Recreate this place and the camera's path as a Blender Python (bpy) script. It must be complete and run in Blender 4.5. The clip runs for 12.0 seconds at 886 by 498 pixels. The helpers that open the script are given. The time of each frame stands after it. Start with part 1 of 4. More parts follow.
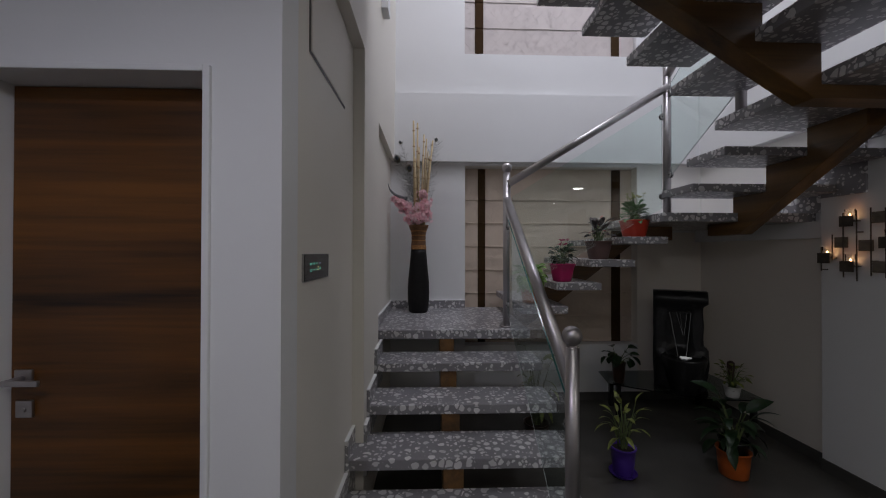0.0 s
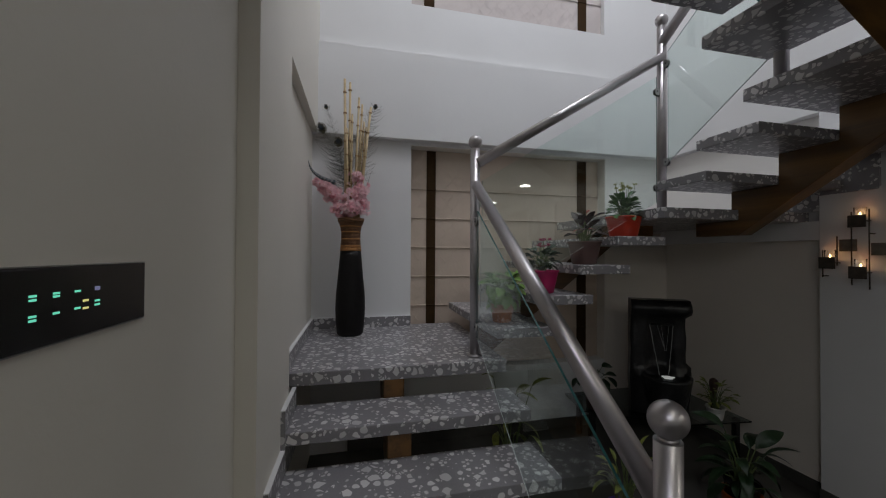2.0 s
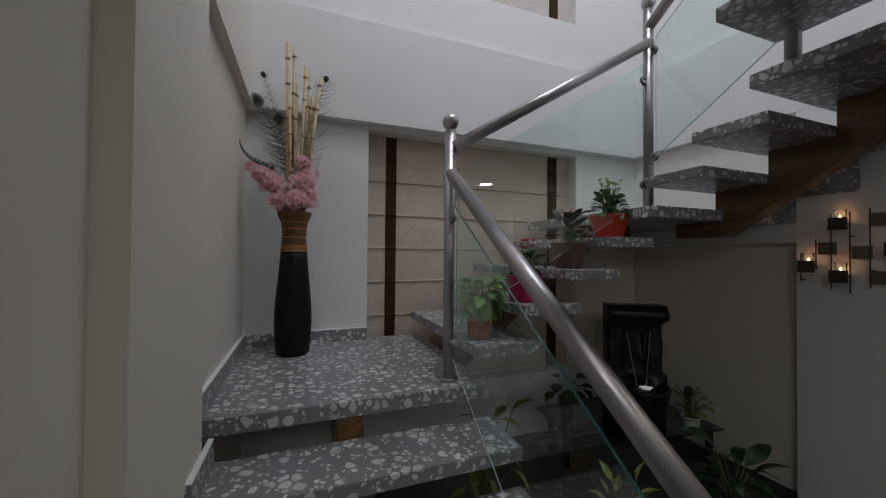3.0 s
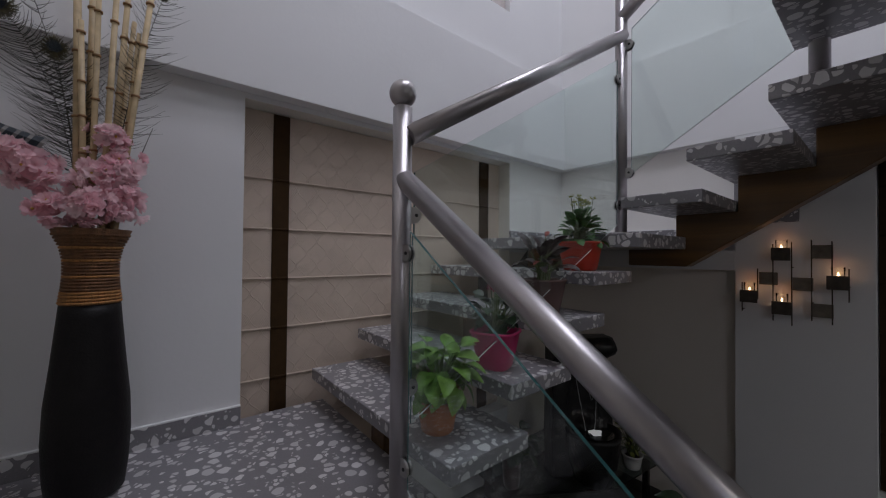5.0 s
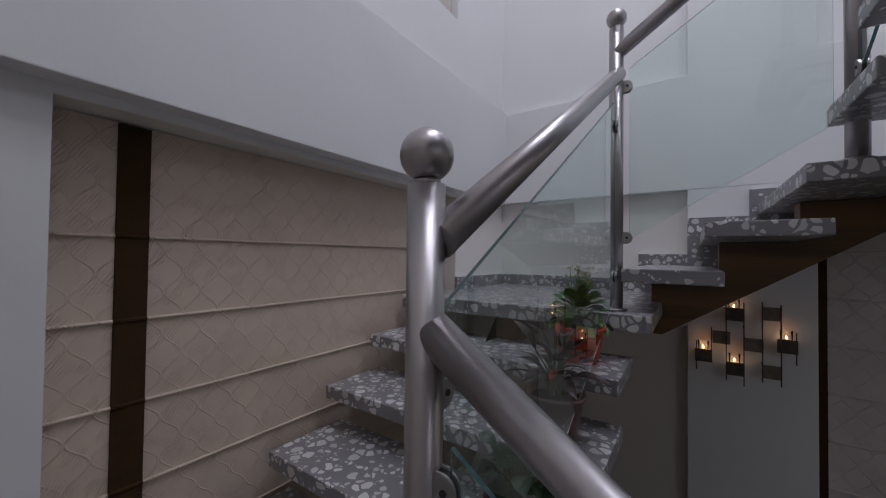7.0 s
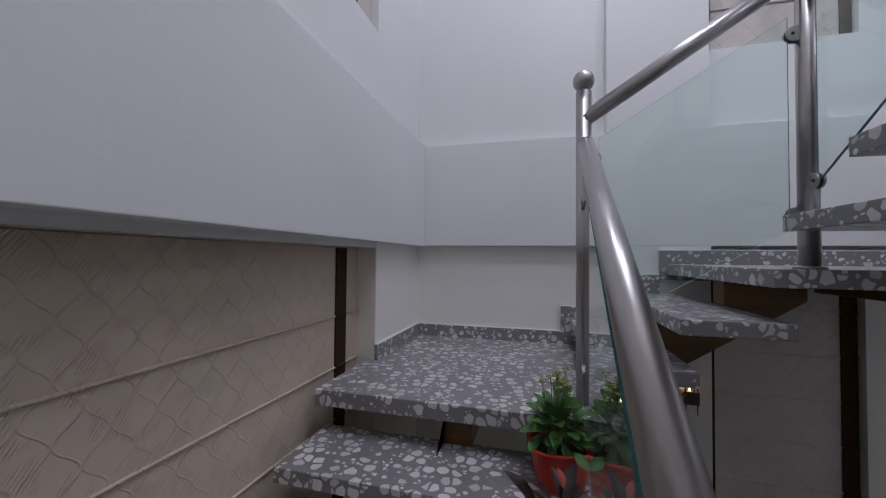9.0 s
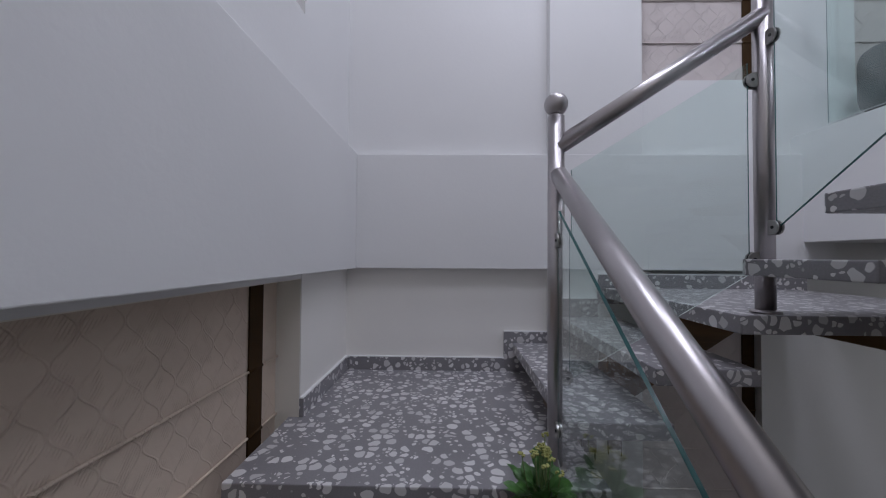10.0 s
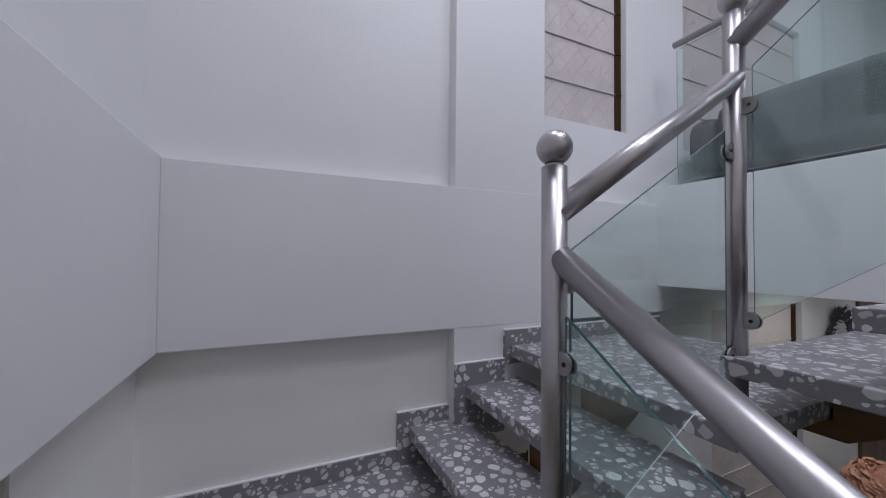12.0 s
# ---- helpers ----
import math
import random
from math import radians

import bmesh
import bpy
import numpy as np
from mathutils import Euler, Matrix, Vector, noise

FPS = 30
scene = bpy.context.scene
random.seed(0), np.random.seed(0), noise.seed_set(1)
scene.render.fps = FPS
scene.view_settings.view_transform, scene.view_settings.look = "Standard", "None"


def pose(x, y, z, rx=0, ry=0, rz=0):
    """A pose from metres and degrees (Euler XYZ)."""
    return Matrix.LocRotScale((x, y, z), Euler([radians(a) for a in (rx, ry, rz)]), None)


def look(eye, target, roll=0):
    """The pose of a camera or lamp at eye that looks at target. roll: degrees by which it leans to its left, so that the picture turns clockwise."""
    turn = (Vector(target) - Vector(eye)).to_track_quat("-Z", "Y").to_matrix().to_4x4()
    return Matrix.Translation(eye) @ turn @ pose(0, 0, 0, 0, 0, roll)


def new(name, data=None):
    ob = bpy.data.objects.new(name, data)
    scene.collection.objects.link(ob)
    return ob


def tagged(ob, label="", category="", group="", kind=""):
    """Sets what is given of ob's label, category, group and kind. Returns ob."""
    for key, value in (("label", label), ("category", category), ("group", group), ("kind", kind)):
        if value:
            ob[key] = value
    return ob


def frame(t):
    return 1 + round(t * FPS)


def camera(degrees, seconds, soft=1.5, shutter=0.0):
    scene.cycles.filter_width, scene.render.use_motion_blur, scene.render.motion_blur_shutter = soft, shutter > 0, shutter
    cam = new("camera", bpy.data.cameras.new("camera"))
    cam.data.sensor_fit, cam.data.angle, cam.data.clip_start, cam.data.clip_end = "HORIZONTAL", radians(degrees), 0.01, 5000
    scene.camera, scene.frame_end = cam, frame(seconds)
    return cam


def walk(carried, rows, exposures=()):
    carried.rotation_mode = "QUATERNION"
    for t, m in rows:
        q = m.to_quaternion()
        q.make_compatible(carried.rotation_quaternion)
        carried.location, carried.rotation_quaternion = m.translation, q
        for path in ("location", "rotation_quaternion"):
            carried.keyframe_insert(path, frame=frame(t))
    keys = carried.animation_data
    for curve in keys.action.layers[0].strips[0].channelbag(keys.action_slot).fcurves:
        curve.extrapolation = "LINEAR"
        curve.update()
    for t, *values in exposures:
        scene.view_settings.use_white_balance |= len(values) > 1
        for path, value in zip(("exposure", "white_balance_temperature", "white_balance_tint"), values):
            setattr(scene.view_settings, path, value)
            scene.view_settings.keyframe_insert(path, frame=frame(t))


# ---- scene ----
cam = camera(101.2, 12.0, soft=1.1)
PATH = [
    (0, (0.152, 0.007, 1.658), (0.216, 2.006, 1.673), 0.1),
    (0.5, (0.124, 0.212, 1.65), (0.251, 2.207, 1.664), 0.2),
    (1, (0.109, 0.44, 1.654), (0.325, 2.428, 1.669), 0.2),
    (1.5, (0.099, 0.652, 1.658), (0.421, 2.626, 1.678), 0.3),
    (2, (0.078, 0.869, 1.668), (0.531, 2.818, 1.69), 0.3),
    (2.5, (0.073, 1.074, 1.672), (0.654, 2.988, 1.695), 0.4),
    (4.5, (0.146, 1.88, 1.77), (1.269, 3.535, 1.808), 0.5),
    (5, (0.170, 2.058, 1.858), (1.427, 3.612, 1.887), 0.55),
    (5.5, (0.218, 2.216, 1.942), (1.609, 3.653, 1.975), 0.6),
    (6, (0.260, 2.378, 2.024), (1.757, 3.700, 2.074), 0.6),
    (6.5, (0.296, 2.534, 2.110), (1.870, 3.767, 2.165), 0.6),
    (7, (0.329, 2.676, 2.202), (1.977, 3.808, 2.239), 0.7),
    (9, (0.545, 3.130, 2.559), (2.477, 3.645, 2.606), 0.5),
    (9.5, (0.642, 3.238, 2.630), (2.619, 3.527, 2.691), 0.6),
    (10, (0.775, 3.340, 2.720), (2.774, 3.386, 2.764), 0.4),
    (10.5, (0.909, 3.407, 2.806), (2.901, 3.238, 2.846), 0.4),
    (11, (1.064, 3.458, 2.877), (3.026, 3.076, 2.912), 0.3),
    (11.5, (1.246, 3.517, 2.952), (3.153, 2.914, 2.972), 0.3),
    (12, (1.431, 3.563, 3.018), (3.246, 2.724, 3.063), 0.5),
]
EXPOSURES = [(0.0, 0.32, 6650, 8), (1.5, 0.29, 6850, 4), (2.5, 0.27, 6850, 3), (4.5, 0.19, 6600, 9), (6.5, 0.06, 6500, 10), (9.0, 0.06, 6400, 9), (12.0, 0.09, 6350, 9)]
walk(cam, [(t, look(eye, target, roll)) for t, eye, target, roll in PATH], EXPOSURES)

# ---- world and light ----
world = bpy.data.worlds.new("night_sky")
scene.world = world
world.use_nodes = True
world.node_tree.nodes["Background"].inputs[0].default_value = (0.10, 0.12, 0.18, 1)
world.node_tree.nodes["Background"].inputs[1].default_value = 0.15


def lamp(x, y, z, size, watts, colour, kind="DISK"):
    d = bpy.data.lights.new("ceiling_or_fill_lamp", "AREA")
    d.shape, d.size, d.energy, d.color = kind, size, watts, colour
    ob = new("ceiling_or_fill_lamp", d)
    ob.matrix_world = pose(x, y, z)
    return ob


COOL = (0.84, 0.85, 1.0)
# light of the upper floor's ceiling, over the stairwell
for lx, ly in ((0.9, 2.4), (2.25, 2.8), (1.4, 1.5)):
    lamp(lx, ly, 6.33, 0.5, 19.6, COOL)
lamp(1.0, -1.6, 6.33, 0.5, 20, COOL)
# hall below: one downlight mirrored in the glass, five added as fill light
DOWNLIGHTS_AND_FILL = [(2.51, -0.71), (0.2, -0.9), (-0.55, -0.35), (0.8, -2.8), (2.6, -2.8), (0.75, 0.55)]
for k, (lx, ly) in enumerate(DOWNLIGHTS_AND_FILL):
    lamp(lx, ly, 2.815, 0.19 if k == 0 else 0.11, (4.8, 4, 9.2, 2.2, 3.2, 1.2)[k], (0.78, 0.78, 1.0) if k == 2 else (0.97, 0.94, 0.92))


# ---- materials ----
def material(name, colour, rough=0.5, metal=0.0, var=0.06, scale=6.0, bump=0.0, bscale=60.0, stretch=(1, 1, 1), spec=0.5):
    m = bpy.data.materials.new(name)
    m.use_nodes = True
    nt = m.node_tree
    b = nt.nodes["Principled BSDF"]
    b.inputs["Roughness"].default_value = rough
    b.inputs["Metallic"].default_value = metal
    b.inputs["Specular IOR Level"].default_value = spec
    geo = nt.nodes.new("ShaderNodeNewGeometry")
    mp = nt.nodes.new("ShaderNodeMapping")
    mp.inputs["Scale"].default_value = stretch
    nt.links.new(geo.outputs["Position"], mp.inputs["Vector"])
    n = nt.nodes.new("ShaderNodeTexNoise")
    n.inputs["Scale"].default_value, n.inputs["Detail"].default_value = scale, 6
    nt.links.new(mp.outputs[0], n.inputs["Vector"])
    r = nt.nodes.new("ShaderNodeValToRGB")
    r.color_ramp.elements[0].position, r.color_ramp.elements[1].position = 0.3, 0.7
    r.color_ramp.elements[0].color = (*[max(0, c * (1 - var)) for c in colour], 1)
    r.color_ramp.elements[1].color = (*[min(1, c * (1 + var)) for c in colour], 1)
    nt.links.new(n.outputs["Fac"], r.inputs[0])
    nt.links.new(r.outputs[0], b.inputs["Base Color"])
    if bump:
        f = nt.nodes.new("ShaderNodeTexNoise")
        f.inputs["Scale"].default_value, f.inputs["Detail"].default_value = bscale, 4
        nt.links.new(mp.outputs[0], f.inputs["Vector"])
        bp = nt.nodes.new("ShaderNodeBump")
        bp.inputs["Strength"].default_value, bp.inputs["Distance"].default_value = bump, 0.01
        nt.links.new(f.outputs["Fac"], bp.inputs["Height"])
        nt.links.new(bp.outputs[0], b.inputs["Normal"])
        rr = nt.nodes.new("ShaderNodeMapRange")
        rr.inputs[3].default_value, rr.inputs[4].default_value = rough * 0.85, min(1, rough * 1.15)
        nt.links.new(n.outputs["Fac"], rr.inputs[0])
        nt.links.new(rr.outputs[0], b.inputs["Roughness"])
    return m


def terrazzo_material():
    m = bpy.data.materials.new("terrazzo")
    m.use_nodes = True
    nt = m.node_tree
    L = nt.links.new
    b = nt.nodes["Principled BSDF"]
    geo = nt.nodes.new("ShaderNodeNewGeometry")
    warp = nt.nodes.new("ShaderNodeTexNoise")
    warp.inputs["Scale"].default_value, warp.inputs["Detail"].default_value = 30, 1
    L(geo.outputs["Position"], warp.inputs["Vector"])
    wm = nt.nodes.new("ShaderNodeVectorMath")
    wm.operation = "MULTIPLY_ADD"
    wm.inputs[1].default_value = (0.016, 0.016, 0.016)
    L(warp.outputs["Color"], wm.inputs[0])
    L(geo.outputs["Position"], wm.inputs[2])
    def op(kind, a, c):
        n = nt.nodes.new("ShaderNodeMath")
        n.operation = kind
        for k, v in enumerate((a, c)):
            if isinstance(v, (int, float)):
                n.inputs[k].default_value = v
            else:
                L(v, n.inputs[k])
        return n.outputs[0]
    prev = None
    for sc, keep, reach in ((21.5, 0.44, 0.36), (42.0, 0.50, 0.34)):
        ed = nt.nodes.new("ShaderNodeTexVoronoi")
        ed.feature = "DISTANCE_TO_EDGE"
        ce = nt.nodes.new("ShaderNodeTexVoronoi")
        for v in (ed, ce):
            v.inputs["Scale"].default_value = sc
            L(wm.outputs[0], v.inputs["Vector"])
        sep = nt.nodes.new("ShaderNodeSeparateColor")
        L(ce.outputs["Color"], sep.inputs[0])
        # each chip has a reach of its own and stays clear of its neighbours
        size = op("MULTIPLY_ADD", sep.outputs[2], 0.30)
        size.node.inputs[2].default_value = reach
        inside = nt.nodes.new("ShaderNodeMapRange")
        inside.inputs[2].default_value = 0.05
        L(op("SUBTRACT", size, ce.outputs["Distance"]), inside.inputs[0])
        clear = nt.nodes.new("ShaderNodeMapRange")
        clear.inputs[1].default_value, clear.inputs[2].default_value = 0.085, 0.115
        L(ed.outputs["Distance"], clear.inputs[0])
        chip = op("MULTIPLY", op("MULTIPLY", inside.outputs[0], clear.outputs[0]), op("GREATER_THAN", sep.outputs[0], keep))
        tone = nt.nodes.new("ShaderNodeMapRange")
        tone.inputs[3].default_value, tone.inputs[4].default_value = 0.60, 1.0
        L(sep.outputs[1], tone.inputs[0])
        lit = op("MULTIPLY", chip, tone.outputs[0])
        if prev is None:
            prev, bare = lit, op("LESS_THAN", sep.outputs[0], keep)
        else:
            # small chips lie where there is no large one
            prev = op("MAXIMUM", prev, op("MULTIPLY", lit, bare))
    grain = nt.nodes.new("ShaderNodeTexNoise")
    grain.inputs["Scale"].default_value, grain.inputs["Detail"].default_value = 160, 4
    L(geo.outputs["Position"], grain.inputs["Vector"])
    base = nt.nodes.new("ShaderNodeValToRGB")
    base.color_ramp.elements[0].color, base.color_ramp.elements[1].color = (0.20, 0.193, 0.205, 1), (0.28, 0.27, 0.283, 1)
    L(grain.outputs["Fac"], base.inputs[0])
    mix = nt.nodes.new("ShaderNodeMix")
    mix.data_type = "RGBA"
    mix.inputs[7].default_value = (0.76, 0.745, 0.745, 1)
    L(prev, mix.inputs[0])
    L(base.outputs[0], mix.inputs[6])
    L(mix.outputs[2], b.inputs["Base Color"])
    b.inputs["Roughness"].default_value = 0.30
    return m


def wood_material(name, dark, light, axis="X", scale=1.0, rough=0.35):
    m = bpy.data.materials.new(name)
    m.use_nodes = True
    nt = m.node_tree
    L = nt.links.new
    b = nt.nodes["Principled BSDF"]
    geo = nt.nodes.new("ShaderNodeNewGeometry")
    mp = nt.nodes.new("ShaderNodeMapping")
    mp.inputs["Scale"].default_value = {"X": (0.35, 9, 9), "Y": (9, 0.35, 9), "Z": (9, 9, 0.35)}[axis]
    L(geo.outputs["Position"], mp.inputs["Vector"])
    n1 = nt.nodes.new("ShaderNodeTexNoise")
    n1.inputs["Scale"].default_value, n1.inputs["Detail"].default_value, n1.inputs["Distortion"].default_value = scale, 5, 0.6
    n2 = nt.nodes.new("ShaderNodeTexNoise")
    n2.inputs["Scale"].default_value, n2.inputs["Detail"].default_value = scale * 9, 5
    for n in (n1, n2):
        L(mp.outputs[0], n.inputs["Vector"])
    mx = nt.nodes.new("ShaderNodeMath")
    mx.operation = "MULTIPLY_ADD"
    mx.inputs[1].default_value = 0.22
    L(n2.outputs["Fac"], mx.inputs[0])
    L(n1.outputs["Fac"], mx.inputs[2])
    r = nt.nodes.new("ShaderNodeValToRGB")
    e = r.color_ramp.elements
    e[0].position, e[0].color = 0.40, (*dark, 1)
    e[1].position, e[1].color = 0.82, (*light, 1)
    L(mx.outputs[0], r.inputs[0])
    L(r.outputs[0], b.inputs["Base Color"])
    b.inputs["Roughness"].default_value = rough
    bp = nt.nodes.new("ShaderNodeBump")
    bp.inputs["Strength"].default_value, bp.inputs["Distance"].default_value = 0.15, 0.003
    L(n2.outputs["Fac"], bp.inputs["Height"])
    L(bp.outputs[0], b.inputs["Normal"])
    return m


def glass_material(name, tint, rough=0.0):
    m = bpy.data.materials.new(name)
    m.use_nodes = True
    b = m.node_tree.nodes["Principled BSDF"]
    b.inputs["Base Color"].default_value = (*tint, 1)
    b.inputs["Transmission Weight"].default_value = 1.0
    b.inputs["Roughness"].default_value = rough
    b.inputs["IOR"].default_value = 1.52
    return m


def glow_material(name, colour, strength):
    m = bpy.data.materials.new(name)
    m.use_nodes = True
    b = m.node_tree.nodes["Principled BSDF"]
    b.inputs["Base Color"].default_value = (*colour, 1)
    b.inputs["Emission Color"].default_value = (*colour, 1)
    b.inputs["Emission Strength"].default_value = strength
    return m


def fabric_material(name, colour, bold=1.0):
    """Blind cloth with an embossed ogee lattice."""
    m = material(name, colour, 0.62, 0, 0.05, 5, spec=0.3)
    nt = m.node_tree
    L = nt.links.new
    b = nt.nodes["Principled BSDF"]
    geo = nt.nodes["Geometry"]
    sp = nt.nodes.new("ShaderNodeSeparateXYZ")
    L(geo.outputs["Position"], sp.inputs[0])
    def op(kind, a, c=None, v=None):
        n = nt.nodes.new("ShaderNodeMath")
        n.operation = kind
        L(a, n.inputs[0])
        if c is not None:
            L(c, n.inputs[1])
        elif v is not None:
            n.inputs[1].default_value = v
        return n.outputs[0]
    u = op("ADD", sp.outputs[0], sp.outputs[1])
    uu = op("MULTIPLY", u, v=2 * math.pi / 0.115)
    ww = op("MULTIPLY", sp.outputs[2], v=2 * math.pi / 0.14)
    swing = op("MULTIPLY", op("SINE", ww), v=1.45)
    a1 = op("ABSOLUTE", op("SINE", op("MULTIPLY", op("ADD", uu, swing), v=0.5)))
    a2 = op("ABSOLUTE", op("COSINE", op("MULTIPLY", op("SUBTRACT", uu, swing), v=0.5)))
    line = op("MINIMUM", a1, a2)
    ridge = nt.nodes.new("ShaderNodeMapRange")
    ridge.inputs[1].default_value, ridge.inputs[2].default_value, ridge.inputs[3].default_value, ridge.inputs[4].default_value = 0.02, 0.13, 1.0, 0.0
    L(line, ridge.inputs[0])
    fine = nt.nodes.new("ShaderNodeTexNoise")
    fine.inputs["Scale"].default_value, fine.inputs["Detail"].default_value = 26, 5
    L(geo.outputs["Position"], fine.inputs["Vector"])
    # short slanted stitches in loose groups
    slant = op("SINE", op("MULTIPLY", op("SUBTRACT", sp.outputs[2], op("MULTIPLY", u, v=1.5)), v=2 * math.pi / 0.016))
    group = nt.nodes.new("ShaderNodeTexNoise")
    group.inputs["Scale"].default_value, group.inputs["Detail"].default_value = 17, 1
    L(geo.outputs["Position"], group.inputs["Vector"])
    some = nt.nodes.new("ShaderNodeMapRange")
    some.inputs[1].default_value, some.inputs[2].default_value, some.inputs[4].default_value = 0.50, 0.64, 0.7
    L(group.outputs["Fac"], some.inputs[0])
    stitch = op("MULTIPLY", op("MAXIMUM", slant, v=0.0), some.outputs[0])
    both = op("ADD", stitch, op("MULTIPLY", fine.outputs["Fac"], v=0.5))
    h = op("MULTIPLY_ADD", both, v=1.0)
    worn = nt.nodes.new("ShaderNodeMapRange")
    worn.inputs[1].default_value, worn.inputs[2].default_value, worn.inputs[3].default_value = 0.40, 0.66, min(0.9, 0.30 * bold)
    patch = nt.nodes.new("ShaderNodeTexNoise")
    patch.inputs["Scale"].default_value, patch.inputs["Detail"].default_value = 11, 2
    L(geo.outputs["Position"], patch.inputs["Vector"])
    L(patch.outputs["Fac"], worn.inputs[0])
    L(op("MULTIPLY", ridge.outputs[0], worn.outputs[0]), h.node.inputs[2])
    bp = nt.nodes.new("ShaderNodeBump")
    bp.inputs["Strength"].default_value, bp.inputs["Distance"].default_value = 0.62 * bold, 0.004
    L(h, bp.inputs["Height"])
    L(bp.outputs[0], b.inputs["Normal"])
    return m


PAINT = material("white_paint", (0.78, 0.78, 0.78), 0.55, 0, 0.02, 1.3, 0.06, 45)
CREAM = material("cream_paint", (0.75, 0.715, 0.645), 0.5, 0, 0.025, 1.1, 0.06, 45)
TERRAZZO = terrazzo_material()
WALNUT_X = wood_material("walnut_x", (0.040, 0.020, 0.006), (0.19, 0.092, 0.024), "X")
WALNUT_Y = wood_material("walnut_y", (0.040, 0.020, 0.006), (0.19, 0.092, 0.024), "Y")
DOORWOOD = wood_material("door_veneer", (0.007, 0.0026, 0.0006), (0.18, 0.066, 0.0075), "X", 1.0, 0.42)
STEEL = material("brushed_steel", (0.46, 0.437, 0.442), 0.35, 1.0, 0.05, 14, 0.012, 160, (1, 1, 0.15))
DARKSTEEL = material("clamp_steel", (0.44, 0.43, 0.42), 0.42, 1.0, 0.05, 20)
RUBBER = material("black_rubber", (0.02, 0.02, 0.02), 0.6)
GLASS = glass_material("clear_glass", (0.87, 0.965, 0.94))
GLASSEDGE = material("green_glass_edge", (0.045, 0.15, 0.145), 0.15, 0, 0.15, 20)
TABLEGLASS = glass_material("dark_glass", (0.25, 0.32, 0.32))
# the bright line along the panels' bottom edges, put into the edge colour
PALEEDGE = material("bright_glass_edge", (0.62, 0.67, 0.65), 0.5, 0, 0.1, 20)
FLOORTILE = material("floor_tile", (0.082, 0.079, 0.072), 0.22, 0, 0.18, 2.0)
CLOTH = fabric_material("blind_cloth", (0.60, 0.495, 0.405), 1.2)
PALECLOTH = fabric_material("pale_blind_cloth", (0.64, 0.58, 0.56), 1.35)
BROWN = material("brown_band_cloth", (0.046, 0.025, 0.010), 0.85, 0, 0.15, 30, 0.2, 200, spec=0.15)
# white niche walls, with the warm light they catch mixed into the colour
INFILL = material("warm_lit_paint", (0.83, 0.81, 0.775), 0.55, 0, 0.02, 1.3, 0.06, 45)
TAUPE = material("taupe_paint", (0.78, 0.73, 0.66), 0.55, 0, 0.03, 1.2, 0.06, 45)
BLACK = material("black_plastic", (0.012, 0.012, 0.013), 0.25, 0, 0.05, 8)


# ---- mesh helpers ----
def box(bm, x0, x1, y0, y1, z0, z1, bevel=0.0):
    vs = [bm.verts.new(p) for p in ((x0, y0, z0), (x1, y0, z0), (x1, y1, z0), (x0, y1, z0), (x0, y0, z1), (x1, y0, z1), (x1, y1, z1), (x0, y1, z1))]
    fs = [bm.faces.new([vs[i] for i in q]) for q in ((0, 3, 2, 1), (4, 5, 6, 7), (0, 1, 5, 4), (1, 2, 6, 5), (2, 3, 7, 6), (3, 0, 4, 7))]
    if bevel:
        es = list({e for f in fs for e in f.edges})
        bmesh.ops.bevel(bm, geom=es, offset=bevel, segments=2, profile=0.6, affect="EDGES", clamp_overlap=True)
    return bm


def boxes(*rows, bevel=0.0):
    bm = bmesh.new()
    for r in rows:
        box(bm, *r, bevel=bevel)
    return bm


def tube(bm, a, b, r0, r1=None, seg=20, caps=True):
    a, b = Vector(a), Vector(b)
    r1 = r0 if r1 is None else r1
    q = (b - a).to_track_quat("Z", "Y")
    rings = []
    for p, r in ((a, r0), (b, r1)):
        rings.append([bm.verts.new(p + q @ Vector((r * math.cos(2 * math.pi * i / seg), r * math.sin(2 * math.pi * i / seg), 0))) for i in range(seg)])
    for i in range(seg):
        f = bm.faces.new((rings[0][i], rings[0][(i + 1) % seg], rings[1][(i + 1) % seg], rings[1][i]))
        f.smooth = True
    if caps:
        bm.faces.new(rings[0][::-1])
        bm.faces.new(rings[1])
    return bm


def lathe(bm, profile, centre=(0, 0, 0), seg=32, wobble=0.0):
    rings = []
    for r, z in profile:
        ring = []
        for i in range(seg):
            a = 2 * math.pi * i / seg
            rr = r * (1 + wobble * noise.noise((math.cos(a) * 2, math.sin(a) * 2, z * 8)))
            ring.append(bm.verts.new((centre[0] + rr * math.cos(a), centre[1] + rr * math.sin(a), centre[2] + z)))
        rings.append(ring)
    for k in range(len(rings) - 1):
        for i in range(seg):
            f = bm.faces.new((rings[k][i], rings[k][(i + 1) % seg], rings[k + 1][(i + 1) % seg], rings[k + 1][i]))
            f.smooth = True
    bm.faces.new(rings[0][::-1])
    bm.faces.new(rings[-1])
    return bm


def ball(bm, c, r, seg=28):
    return lathe(bm, [(max(1e-4, r * math.sin(math.pi * k / 16)), -r * math.cos(math.pi * k / 16)) for k in range(17)], c, seg)


